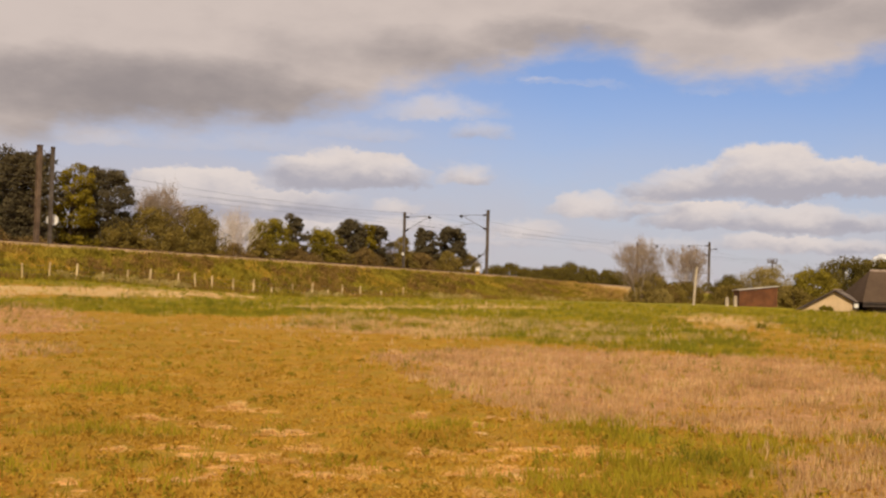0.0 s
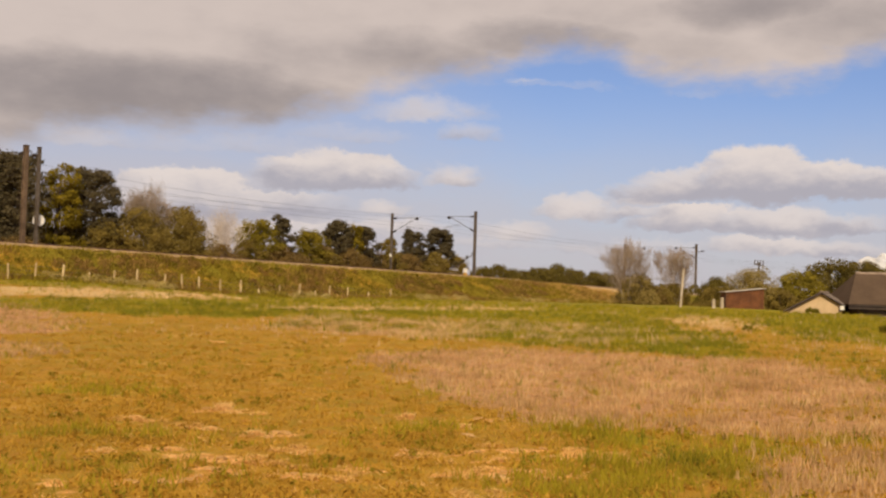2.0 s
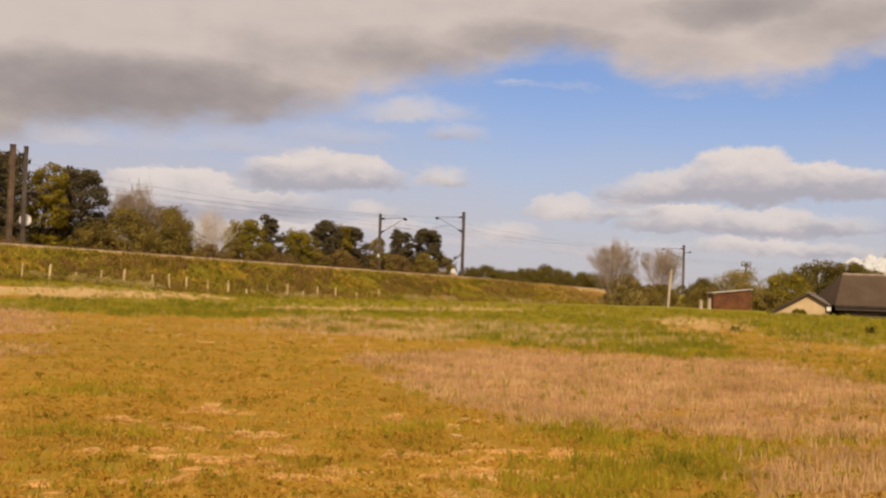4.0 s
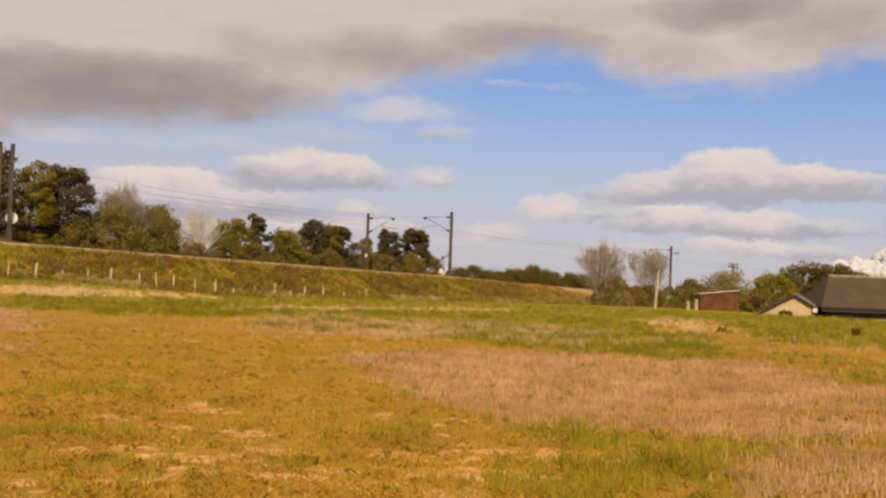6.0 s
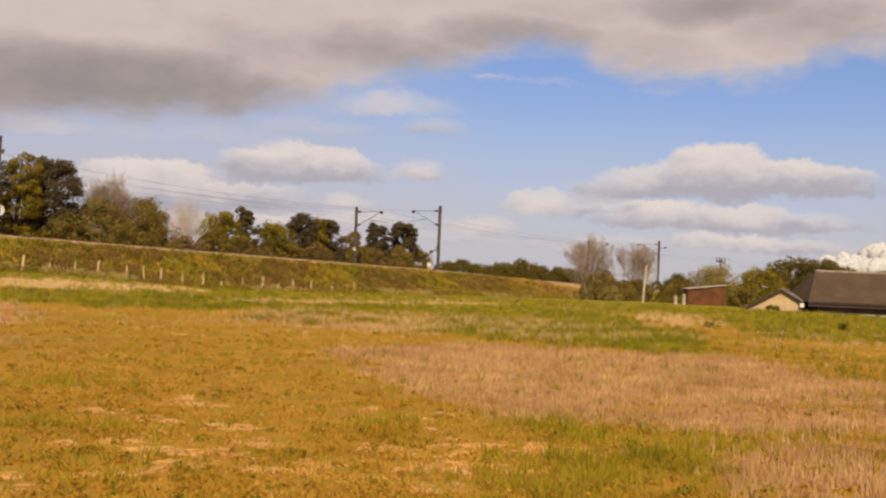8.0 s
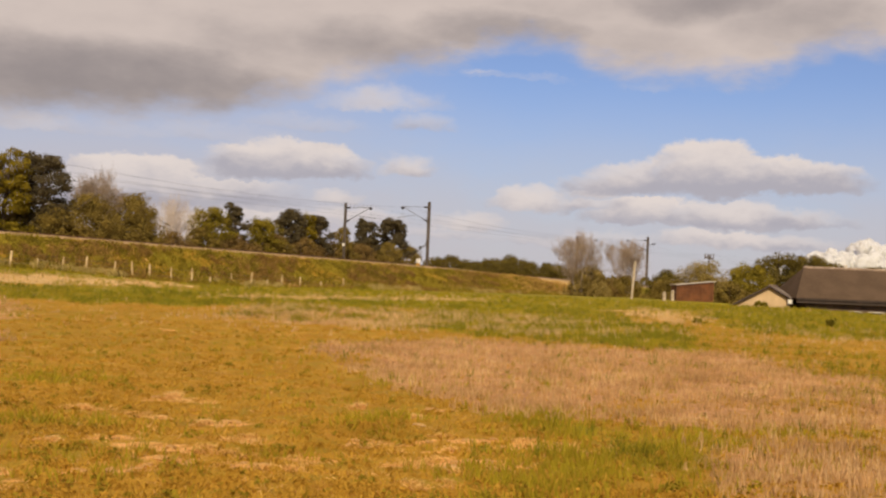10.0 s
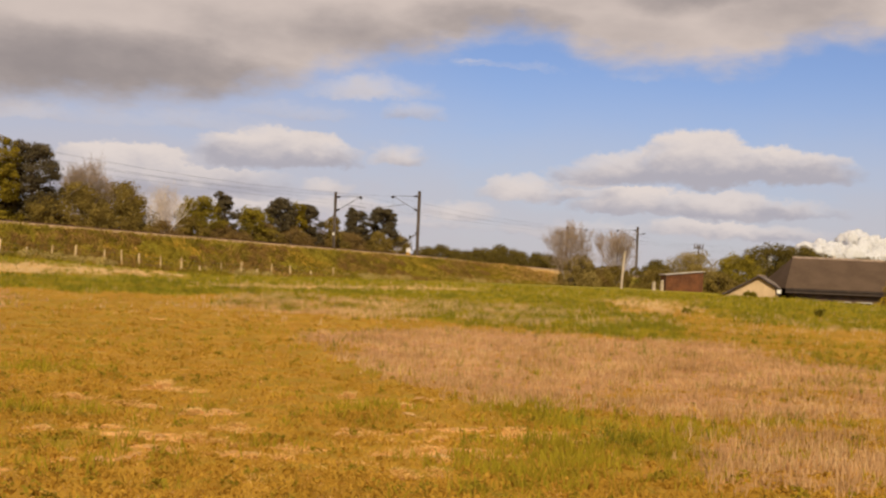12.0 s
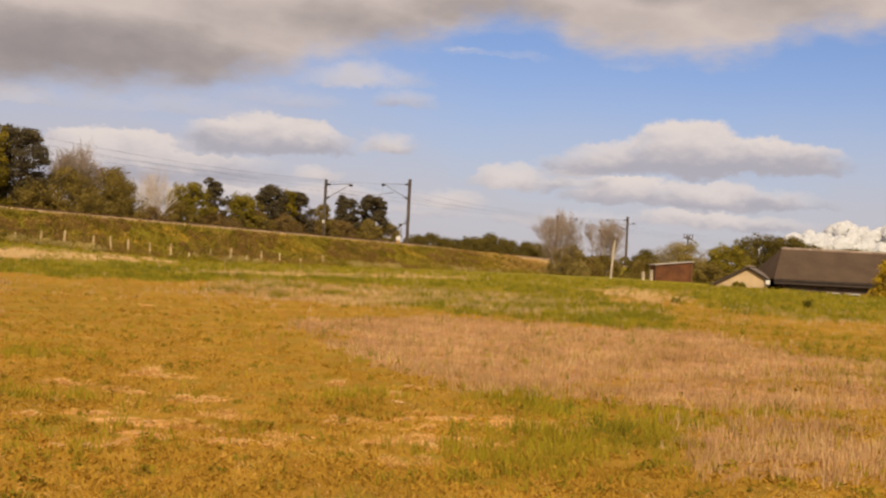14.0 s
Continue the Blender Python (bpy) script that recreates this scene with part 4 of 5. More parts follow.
tree("pine", -47.6, 107.0, 12.6, 3.0, 1)
tree("pine", -43.6, 104.0, 13.2, 3.0, 41)
tree("pine", -41.2, 102.0, 13.0, 2.6, 44)
tree("pine", -39.3, 101.8, 12.8, 2.5, 2)
tree("lime", -36.9, 104.1, 12.2, 2.2, 3)
tree("pine", -34.2, 107.0, 12.2, 2.7, 4, lean=1.1)
tree("bare", -31.3, 114.5, 10.6, 3.0, 5)
tree("willow", -31.0, 109.0, 8.7, 4.4, 6)
tree("willow", -28.7, 115.0, 9.7, 4.6, 7)
tree("willow", -33.0, 106.5, 7.4, 2.8, 45)
tree("willow", -35.9, 106.5, 7.2, 2.4, 50)
tree("brown", -40.2, 104.5, 7.4, 2.4, 51)
tree("willow", -28.0, 115.5, 7.4, 3.2, 52)
tree("blossom", -26.4, 123.8, 9.3, 3.0, 8)
tree("green", -23.2, 129.0, 9.3, 2.7, 9)
tree("pine", -20.8, 132.4, 9.8, 1.5, 10)
tree("green", -18.6, 136.5, 8.6, 2.6, 11)
tree("pine", -15.8, 141.4, 9.9, 2.0, 12, low=0.40)
tree("lime", -14.4, 142.7, 9.5, 1.7, 13)
tree("brown", -21.9, 132.1, 6.4, 3.7, 14)
tree("brown", -17.5, 139.5, 6.9, 3.8, 15)
tree("brown", -12.2, 148.4, 6.5, 3.7, 16)
tree("brown", -37.1, 106.5, 6.5, 3.5, 17)
tree("brown", -41.9, 98.7, 6.4, 3.5, 18)
tree("pine", -12.7, 146.0, 9.7, 1.75, 19)
tree("willow", -10.2, 149.9, 8.5, 2.1, 20)
tree("pine", -7.6, 155.7, 9.9, 1.75, 21, low=0.30)
tree("pine", -3.9, 162.4, 10.6, 2.0, 22, lean=1.35, low=0.50)
tree("willow", -7.1, 157.0, 7.3, 3.5, 23)
tree("willow", -4.6, 159.5, 7.1, 3.2, 53)
tree("willow", -9.8, 155.0, 7.0, 2.8, 54)
tree("willow", -2.4, 165.1, 7.0, 3.5, 24)
for i, (x, y, top, half) in enumerate(((1.8, 172.0, 5.6, 3.0), (4.4, 178.0, 6.2, 3.6), (8.2, 183.0, 5.6, 3.6), (10.7, 188.0, 6.1, 3.8), (14.7, 194.7, 7.2, 3.9),
                                       (18.1, 200.2, 6.2, 3.8), (21.7, 206.5, 6.2, 4.1), (27.8, 216.7, 6.0, 4.2), (6.4, 181.0, 5.7, 3.6), (12.6, 191.0, 6.3, 3.8), (16.4, 198.0, 6.3, 3.8), (24.4, 212.0, 6.2, 4.2))):
    tree("hedge", x, y, top, half, 60 + i)
tree("bare", 19.8, 149.9, 8.3, 3.3, 29)
tree("bare", 28.3, 163.5, 8.4, 3.0, 30, bark="pale")
tree("paleolive", 20.9, 149.4, 4.8, 2.7, 31)
tree("paleolive", 22.0, 146.0, 2.7, 1.7, 55)
tree("willow", 21.8, 153.0, 5.0, 2.8, 48)
tree("willow", 25.6, 159.0, 3.5, 2.6, 49)
tree("brown", 24.2, 158.1, 3.6, 2.4, 42)
tree("willow", 28.0, 163.0, 4.0, 3.2, 32)
tree("hedge", 32.6, 158.0, 5.0, 3.4, 33)
tree("paleolive", 36.6, 154.0, 6.2, 5.6, 34)
tree("paleolive", 33.6, 140.0, 4.3, 2.6, 46)
tree("willow", 31.0, 150.0, 3.6, 3.2, 35)
tree("green", 37.8, 136.0, 5.6, 3.0, 36)
tree("dark", 42.6, 142.0, 7.3, 4.0, 37)
tree("dark", 47.4, 144.0, 7.1, 3.4, 47)
tree("willow", 35.2, 134.0, 3.2, 2.4, 43)
tree("dark", 50.8, 150.0, 6.8, 3.2, 38)
tree("dark", 57.6, 150.0, 6.2, 3.0, 39)
tree("gorse", 40.2, 96.0, 3.9, 2.3, 40)
# scrub along the far side of the line
for i in range(20):
    s_ = -73 + 4.3 * i
    x, y = rail_xy(s_, 15.2 + 0.7 * math.sin(2.3 * i))
    tree("brown" if i % 3 else "willow", x, y, 5.0 + 1.2 * float(ss(-45, -22, s_)) + 0.5 * math.sin(1.7 * i), 2.9, 80 + i)


def far_woods():
    """A low belt of distant woodland that closes the view."""
    rng = np.random.default_rng(77)
    cs, rs = [], []
    for a in np.arange(-34, 34, 0.35):
        r = 300 + 40 * math.sin(a * 0.4)
        x, y = r * math.sin(radians(a)), r * math.cos(radians(a))
        for k in range(3):
            cs.append((x + rng.normal(scale=1.5), y + rng.normal(scale=4), 1.2 + k * 1.4 + rng.uniform(-0.5, 0.5)))
            rs.append(rng.uniform(1.0, 1.9))
    v, f = leaves(rng, cs, rs, 26000, 0.9)
    tagged(new("far_woods", array_mesh("far_woods", v, f, M_DARK)), "low dark belt of distant woodland", "woodland", kind="stuff")


far_woods()


# ======== buildings ========
def slab(p0, p1, p2, p3, thick):
    """A roof slope of some thickness from its four corners."""
    a = [Vector(p) for p in (p0, p1, p2, p3)]
    n = (a[1] - a[0]).cross(a[3] - a[0]).normalized() * thick
    low = [p - n for p in a]
    return Geo().add(a + low, [(0, 1, 2, 3), (7, 6, 5, 4), (0, 4, 5, 1), (1, 5, 6, 2), (2, 6, 7, 3), (3, 7, 4, 0)])


def window(parent, x, z, w, h, y):
    fr = part("window", Geo().box(x - w / 2, x + w / 2, y - 0.03, y + 0.02, z, z + 0.07).box(x - w / 2, x + w / 2, y - 0.03, y + 0.02, z + h - 0.07, z + h)
              .box(x - w / 2, x - w / 2 + 0.07, y - 0.03, y + 0.02, z + 0.07, z + h - 0.07).box(x + w / 2 - 0.07, x + w / 2, y - 0.03, y + 0.02, z + 0.07, z + h - 0.07)
              .box(x - 0.03, x + 0.03, y - 0.03, y + 0.02, z + 0.07, z + h - 0.07), M_WHITE, parent, "white-framed window")
    for k in (-1, 1):
        part("pane", Geo().box(x + (0.03 if k > 0 else 0.07 - w / 2), x + (w / 2 - 0.07 if k > 0 else -0.03), y - 0.012, y - 0.004, z + 0.07, z + h - 0.07), M_GLASS, fr)
    part("sill", Geo().box(x - w / 2 - 0.06, x + w / 2 + 0.06, y - 0.12, y + 0.02, z - 0.06, z, 0.01), M_WHITE, fr)


def bungalow():
    """Long low house; only its broad roof stands above the field's edge."""
    ox, oy, gz0 = 33.0, 104.0, -1.3
    ob = thing("bungalow", ox, oy, gz0, "long brown-tiled bungalow standing below the field edge", "house")
    L, D, ez, rz = 13.9, 8.6, 1.70 - gz0, 4.5 - gz0
    hip = 1.95
    front, back = 0.0, D
    wall = Geo().box(1.0, L - 1.0, 0.55, 0.80, 0, ez - 0.02).box(1.0, L - 1.0, D - 0.8, D - 0.55, 0, ez - 0.02)
    wall.box(1.0, 1.25, 0.80, D - 0.8, 0, ez - 0.02).box(L - 1.25, L - 1.0, 0.80, D - 0.8, 0, ez - 0.02)
    w_ob = part("wall", wall, M_BRICK_WALL, ob)
    r = part("roof", slab((0, front, ez), (L, front, ez), (L - hip, D / 2, rz), (hip, D / 2, rz), 0.14), M_ROOF, ob, "brown-grey tiled roof")
    part("roof_back", slab((L, back, ez), (0, back, ez), (hip, D / 2, rz), (L - hip, D / 2, rz), 0.14), M_ROOF, ob)
    for name, pts in (("hip_slope", ((0, back, ez), (0, front, ez), (hip, D / 2, rz))), ("hip_slope", ((L, front, ez), (L, back, ez), (L - hip, D / 2, rz)))):
        a = [Vector(p) for p in pts]
        g = Geo().add(a + [p - Vector((0, 0, 0.14)) for p in a], [(0, 1, 2), (5, 4, 3), (0, 3, 4, 1), (1, 4, 5, 2), (2, 5, 3, 0)])
        part(name, g, M_ROOF, ob)
    x = hip
    k = 0
    while x < L - hip - 0.1:
        part("ridge_tile", Geo().tube([(x, D / 2, rz - 0.02), (x + 0.43, D / 2, rz + 0.012)], [0.13, 0.145], 8), M_RIDGE, r)
        x += 0.45
    part("ridge_vent", Geo().box(5.6, 5.92, D / 2 - 0.16, D / 2 + 0.16, rz + 0.05, rz + 0.34, 0.03), M_SHED_ROOF, ob, "pale ridge vent")
    # eaves board made extra deep and dark, standing in for the eaves' shade
    part("fascia_and_shade", Geo().box(0.02, L - 0.02, -0.02, 0.03, ez - 0.44, ez - 0.06, 0.005), M_FASCIA, ob, "dark eaves board, deepened to stand in for the shade below")
    part("soffit", Geo().box(0.1, L - 0.1, 0.03, 0.55, ez - 0.20, ez - 0.16), M_FASCIA, ob)
    part("gutter", Geo().tube([(0, -0.09, ez - 0.12), (L, -0.09, ez - 0.14)], 0.065, 6), M_FASCIA, ob)
    for x, w in ((2.6, 1.6), (5.5, 1.2), (7.3, 1.4), (10.9, 1.6)):
        window(w_ob, x, ez - 2.2, w, 1.2, 0.55)
    d = part("door", Geo().box(8.6, 9.5, 0.50, 0.55, 0.02, 2.05, 0.01), M_DOORWOOD, w_ob, "brown panel door")
    part("door_handle", Geo().tube([(8.7, 0.44, 1.0), (8.7, 0.44, 1.14)], 0.014, 6), M_STEEL, d)


bungalow()


def garage():
    """Cream gable with a long catslide on one side; its ridge runs back to the house."""
    ob = thing("garage", 30.2, 103.0, -1.3, "small cream-plastered gabled outbuilding with a grey-brown roof lightened as if sunlit", "outbuilding")
    b = 1.3
    ap, lx, lz, rx_, rz_ = 2.63 + b, -3.7, 0.62 + b, 1.62, 1.76 + b
    bx, by = 2.3, 5.2

    def ring(dy, dx, inset=0.0):
        return [(lx + dx, dy, 0), (rx_ + dx, dy, 0), (rx_ + dx, dy, rz_ - inset), (dx, dy, ap - inset), (lx + dx, dy, lz - inset)]
    front, inner = ring(0, 0, 0.1), ring(0.22, 0.1, 0.1)
    part("gable_wall", Geo().add(front + inner, [(0, 1, 2, 3, 4), (9, 8, 7, 6, 5)] + [(i, i + 5, (i + 1) % 5 + 5, (i + 1) % 5) for i in range(5)]), M_PLASTER, ob, "cream plastered gable wall")
    part("side_wall", Geo().add([(rx_, 0.22, 0), (rx_ + bx, by, 0), (rx_ + bx, by, rz_ - 0.1), (rx_, 0.22, rz_ - 0.1),
                                 (rx_ - 0.2, 0.22, 0), (rx_ + bx - 0.2, by, 0), (rx_ + bx - 0.2, by, rz_ - 0.1), (rx_ - 0.2, 0.22, rz_ - 0.1)],
                                [(0, 1, 2, 3), (7, 6, 5, 4), (3, 2, 6, 7), (0, 4, 5, 1), (1, 5, 6, 2), (0, 3, 7, 4)]), M_PLASTER, ob)
    # both slopes take the tile colour that is lightened as if sunlit
    part("roof_slope", slab((0, -0.25, ap), (lx - 0.25, -0.25, lz - 0.13), (lx + bx - 0.25, by, lz - 0.13), (bx, by, ap), -0.12), M_SUNLIT_ROOF, ob)
    part("roof_slope", slab((rx_ + 0.2, -0.25, rz_ - 0.11), (0, -0.25, ap), (bx, by, ap), (rx_ + bx + 0.2, by, rz_ - 0.11), -0.12), M_SUNLIT_ROOF, ob)
    part("bargeboard", Geo().tube([(lx - 0.25, -0.29, lz - 0.2), (0, -0.29, ap - 0.06)], 0.085, 4), M_FASCIA, ob, "dark bargeboard")
    part("bargeboard", Geo().tube([(0, -0.29, ap - 0.06), (rx_ + 0.2, -0.29, rz_ - 0.18)], 0.085, 4), M_FASCIA, ob, "dark bargeboard")
    part("ridge", Geo().tube([(0, -0.25, ap + 0.03), (bx, by, ap + 0.03)], 0.1, 6), M_RIDGE, ob)
    part("gutter_end", Geo().box(rx_ + 0.05, rx_ + 0.42, -0.35, -0.1, rz_ - 0.62, rz_ - 0.25, 0.03), M_WHITE, ob, "white eaves box")


garage()


def shed():
    x0, y0 = 28.0, 130.0
    z = gz(30, 130)
    ob = thing("shed", x0, y0, z - 0.05, "red-brown boarded shed with a pale sloping roof edge", "shed")
    W, D, h0, h1 = 4.1, 3.0, 1.85, 2.35
    g = Geo()
    n = 27
    for px, py, ph in ((0.0, 0.05, h0), (W - 0.1, 0.05, h1 - 0.02), (0.0, D - 0.1, h0), (W - 0.1, D - 0.1, h1 - 0.02)):
        part("corner_post", Geo().box(px, px + 0.1, py, py + 0.1, 0, ph), M_DOORWOOD, ob)
    rng = random.Random(9)
    for i in range(n):
        a = W * i / n
        top = h0 + (h1 - h0) * (i + 0.5) / n
        part("board", Geo().box(a + 0.006, a + W / n - 0.006, -0.012 * (i % 2), 0.05 - 0.012 * (i % 2), 0.02 + rng.uniform(0, 0.03), top - 0.03), M_SHED_WALL, ob)
    part("side_wall", Geo().box(0.0, 0.05, 0.15, D - 0.1, 0, h0 - 0.03), M_SHED_WALL, ob)
    part("side_wall", Geo().box(W - 0.05, W, 0.15, D - 0.1, 0, h1 - 0.06), M_SHED_WALL, ob)
    part("back_wall", Geo().box(0.1, W - 0.1, D - 0.06, D - 0.01, 0, h0 - 0.03), M_SHED_WALL, ob)
    part("roof", slab((-0.15, -0.2, h0), (W + 0.15, -0.2, h1 + 0.03), (W + 0.15, D + 0.1, h1 + 0.03), (-0.15, D + 0.1, h0), 0.09), M_SHED_ROOF, ob, "pale sheet roof")


shed()


def plain_post(name, x, y, h, r, label, category, lean=(0, 0), mat=M_POLE):
    z = gz(x, y)
    g = Geo().tube([(0, 0, -0.3), (lean[0] * 0.5, lean[1] * 0.5, h * 0.5), (lean[0], lean[1], h - 0.05), (lean[0], lean[1], h)], [r, r * 0.92, r * 0.85, r * 0.5], 8)
    ob = new(name, g.mesh(name, mat))
    ob.matrix_basis = pose(x, y, z)
    return tagged(ob, label, category)


plain_post("leaning_pole", 22.7, 128.0, 4.1, 0.14, "bleached leaning wooden pole at the field edge", "pole", (0.28, 0.0))
for gx, gh in ((26.55, 0.95), (27.45, 1.15)):
    tagged(plain_post("gate_post", gx, 129.4, gh, 0.2, "short pale gate post beside the shed", "post"), group="gate posts")


def aerial():
    x, y = 38.4, 158.6
    ob = thing("aerial", x, y, gz(x, y), "thin pole with a small forked aerial above the shrubs", "aerial")
    part("pole", Geo().tube([(0, 0, -0.3), (0, 0, 6.6)], 0.10, 6), M_STEEL, ob)
    part("boom", Geo().tube([(-0.6, 0, 6.35), (0.6, 0.1, 6.15)], 0.09, 6), M_STEEL, ob)
    for k in (-0.65, -0.25, 0.2, 0.6):
        part("element", Geo().tube([(k * 0.9, 0, 6.15), (k * 0.9 + 0.06, 0, 6.85)], 0.075, 5), M_STEEL, ob)


aerial()


# ======== steam drifting behind the house ========
def billow(g, rng, x, y, z, r, detail=4):
    """One rounded, cauliflowered head of steam."""
    bm = bmesh.new()
    bmesh.ops.create_icosphere(bm, subdivisions=detail, radius=1.0)
    sv = Vector((rng.uniform(0, 90), rng.uniform(0, 90), rng.uniform(0, 90)))
    for p in bm.verts:
        d = p.co.normalized()
        k = 0.74 + 0.20 * noise.noise(d * 1.2 + sv)
        for f_, a_ in ((1.8, 0.34), (3.6, 0.20), (7.0, 0.07)):
            k += a_ * (0.5 - abs(noise.noise(d * f_ + sv * f_)))
        p.co = d * r * k
    bm.verts.index_update()
    g.add([(p.co.x + x, p.co.y + y, p.co.z + z) for p in bm.verts], [[p.index for p in q.verts] for q in bm.faces])
    bm.free()


def steam():
    rng = random.Random(12)
    g, thin = Geo(), Geo()
    for i in range(64):
        k = i / 63
        x = 107.5 + 53 * k + rng.uniform(-1.5, 1.5)
        top = 13.2 + 6.8 * min(1.0, 3.2 * k) + 1.8 * math.sin(9.0 * k + 0.6)
        r = rng.uniform(2.0, 4.2) * (0.6 + 0.4 * min(1, 5 * k))
        billow(g, rng, x, 330 + rng.uniform(-5, 5), 6.0 + (top - 6.0 - 0.8 * r) * rng.uniform(0.1, 1.0) ** 0.6, r)
    for i in range(22):
        k = i / 21
        billow(thin, rng, 97 + 14 * k + rng.uniform(-1, 1), 331 + rng.uniform(-3, 3), 8.0 + 3.0 * k + rng.uniform(-1.6, 1.6), rng.uniform(1.0, 2.0), 3)
    ob = tagged(new("steam_plume", g.mesh("steam_plume", M_STEAM, flat=False)), "billowing white steam drifting behind the trees", "steam", kind="stuff")
    tagged(part("steam_wisps", thin, M_WISP, ob, "thin ragged end of the steam", flat=False), kind="stuff")


steam()


# ======== grass, stubble and litter of the field ========
def blades(rng, x, y, count, hgt, wid, lean, spread):
    """Blades of grass in tufts at (x, y); one triangle each."""
    n = len(x)
    bx = np.repeat(x, count) + rng.normal(scale=1.0, size=n * count) * np.repeat(spread, count)
    by = np.repeat(y, count) + rng.normal(scale=1.0, size=n * count) * np.repeat(spread, count)
    bz = height(bx, by) + rumple(bx, by) - 0.01
    h = np.repeat(hgt, count) * rng.uniform(0.45, 1.1, n * count)
    w = np.repeat(wid, count) * rng.uniform(0.7, 1.3, n * count)
    a = rng.uniform(0, 2 * math.pi, n * count)
    l = h * lean * rng.uniform(0.1, 1.0, n * count)
    b = rng.uniform(0, 2 * math.pi, n * count)
    p = np.stack([bx, by, bz], -1)
    sx = np.stack([np.cos(a) * w / 2, np.sin(a) * w / 2, np.zeros_like(w)], -1)
    tip = p + np.stack([np.cos(b) * l, np.sin(b) * l, h], -1)
    v = np.stack([p - sx, p + sx, tip + sx * 0.25, tip - sx * 0.25], 1).reshape(-1, 3)
    return v, np.arange(len(v)).reshape(-1, 4)


def scatter(rng, n, y0, y1):
    """Places over the wedge of field before the house and the bank, thinner with distance."""
    y = y0 * (y1 / y0) ** rng.uniform(0, 1, n)
    x = rng.uniform(-1, 1, n) * (0.44 * y + 1.5)
    s, q = rail_sq(x, y)
    ok = q < -8.3
    return x[ok], y[ok]


def grow(name, label, mat, seed, n, y0, y1, chance, count, hgt, wid, lean, spread):
    rng = np.random.default_rng(seed)
    x, y = scatter(rng, n, y0, y1)
    keep = rng.uniform(0, 1, len(x)) < chance(x, y)
    x, y = x[keep], y[keep]
    scale = np.maximum(1.0, y / 26.0) ** 0.55
    v, f = blades(rng, x, y, count, hgt * scale ** 0.8 * rng.uniform(0.6, 1.4, len(x)), wid * scale, lean, spread * scale)
    tagged(new(name, array_mesh(name, v, f, mat)), label, "grass", kind="stuff")


def lattice(ix, iy):
    v = np.sin(ix * 127.1 + iy * 311.7) * 43758.5453
    return v - np.floor(v)


def value_noise(x, y):
    ix, iy = np.floor(x), np.floor(y)
    fx, fy = x - ix, y - iy
    fx, fy = fx * fx * (3 - 2 * fx), fy * fy * (3 - 2 * fy)
    a = lattice(ix, iy) * (1 - fx) + lattice(ix + 1, iy) * fx
    b = lattice(ix, iy + 1) * (1 - fx) + lattice(ix + 1, iy + 1) * fx
    return a * (1 - fy) + b * fy


def clump(x, y, k):
    """Uneven clumping, 0 to 1, finer for a larger k."""
    v = 0.6 * value_noise(k * x + 3.1, 0.7 * k * y) + 0.4 * value_noise(2.7 * k * x, 1.9 * k * y + 7.7)
    return ss(0.25, 0.75, v)


grow("mossy_grass", "short ochre mossy grass covering the field", M_GRASS_OCHRE, 21, 62000, 5.0, 60.0,
     lambda x, y: (1 - 0.7 * cover(x, y)[0]) * (1 - 0.85 * cover(x, y)[3]) * (0.25 + 0.75 * clump(x, y, 1.3)), 5, 0.052, 0.016, 2.1, 0.04)
grow("green_grass", "fresh green grass tufts in the field", M_GRASS_GREEN, 22, 95000, 5.0, 105.0,
     lambda x, y: np.clip(1.1 * cover(x, y)[1] + 0.10 * clump(x, y, 0.9) ** 2 + 0.10 * cover(x, y)[0] * clump(x, y, 1.9) ** 2, 0, 1) * (0.25 + 0.75 * clump(x, y, 2.0)) * ss(4, 20, y + 6), 6, 0.115, 0.015, 0.7, 0.04)
grow("stubble", "pale upright cereal stubble standing in rows", M_STUBBLE, 23, 90000, 5.0, 70.0,
     lambda x, y: np.clip(cover(x, y)[0] * (0.12 + 0.88 * clump(x, y, 2.6) ** 1.5), 0, 1), 6, 0.118, 0.015, 0.45, 0.030)
grow("dry_straw", "loose pale straw and dead grass on the field", M_STRAW, 24, 120000, 5.0, 95.0,
     lambda x, y: np.clip((0.95 * cover(x, y)[2] + 0.55 * cover(x, y)[3]) * clump(x, y, 3.0) + 0.16 * clump(x, y, 2.6) ** 3, 0, 1), 6, 0.032, 0.015, 3.2, 0.05)


grow("green_tussocks", "taller dark green grass tussocks in the field", M_GRASS_DEEP, 25, 74000, 11.0, 104.0,
     lambda x, y: np.clip(1.3 * cover(x, y)[1] + 0.10 * cover(x, y)[0], 0, 1) * clump(x, y, 0.9) ** 2 * (0.05 + 0.95 * ss(17, 30, y)) * (1 - 0.6 * ss(50, 75, y)), 9, 0.15, 0.013, 0.6, 0.04)
grow("stubble_tufts", "bright straw-coloured stubble tufts", M_STUB_PALE, 26, 36000, 8.0, 62.0,
     lambda x, y: np.clip(1.2 * cover(x, y)[0], 0, 1) * clump(x, y, 1.5) ** 2, 5, 0.105, 0.013, 0.5, 0.03)


grow("pale_tufts", "pale dead grass tufts standing among the green", M_STUB_PALE, 27, 52000, 30.0, 96.0,
     lambda x, y: np.clip(ss(-8.5, -4.5, x) * ss(32, 38, y) * (1 - 0.97 * ss(47, 55, y)) * (1 - 0.85 * ss(2, 7, x)) + 0.015 + 0.3 * cover(x, y)[2], 0, 1) * clump(x, y, 0.8) ** 2, 6, 0.15, 0.016, 0.7, 0.05)


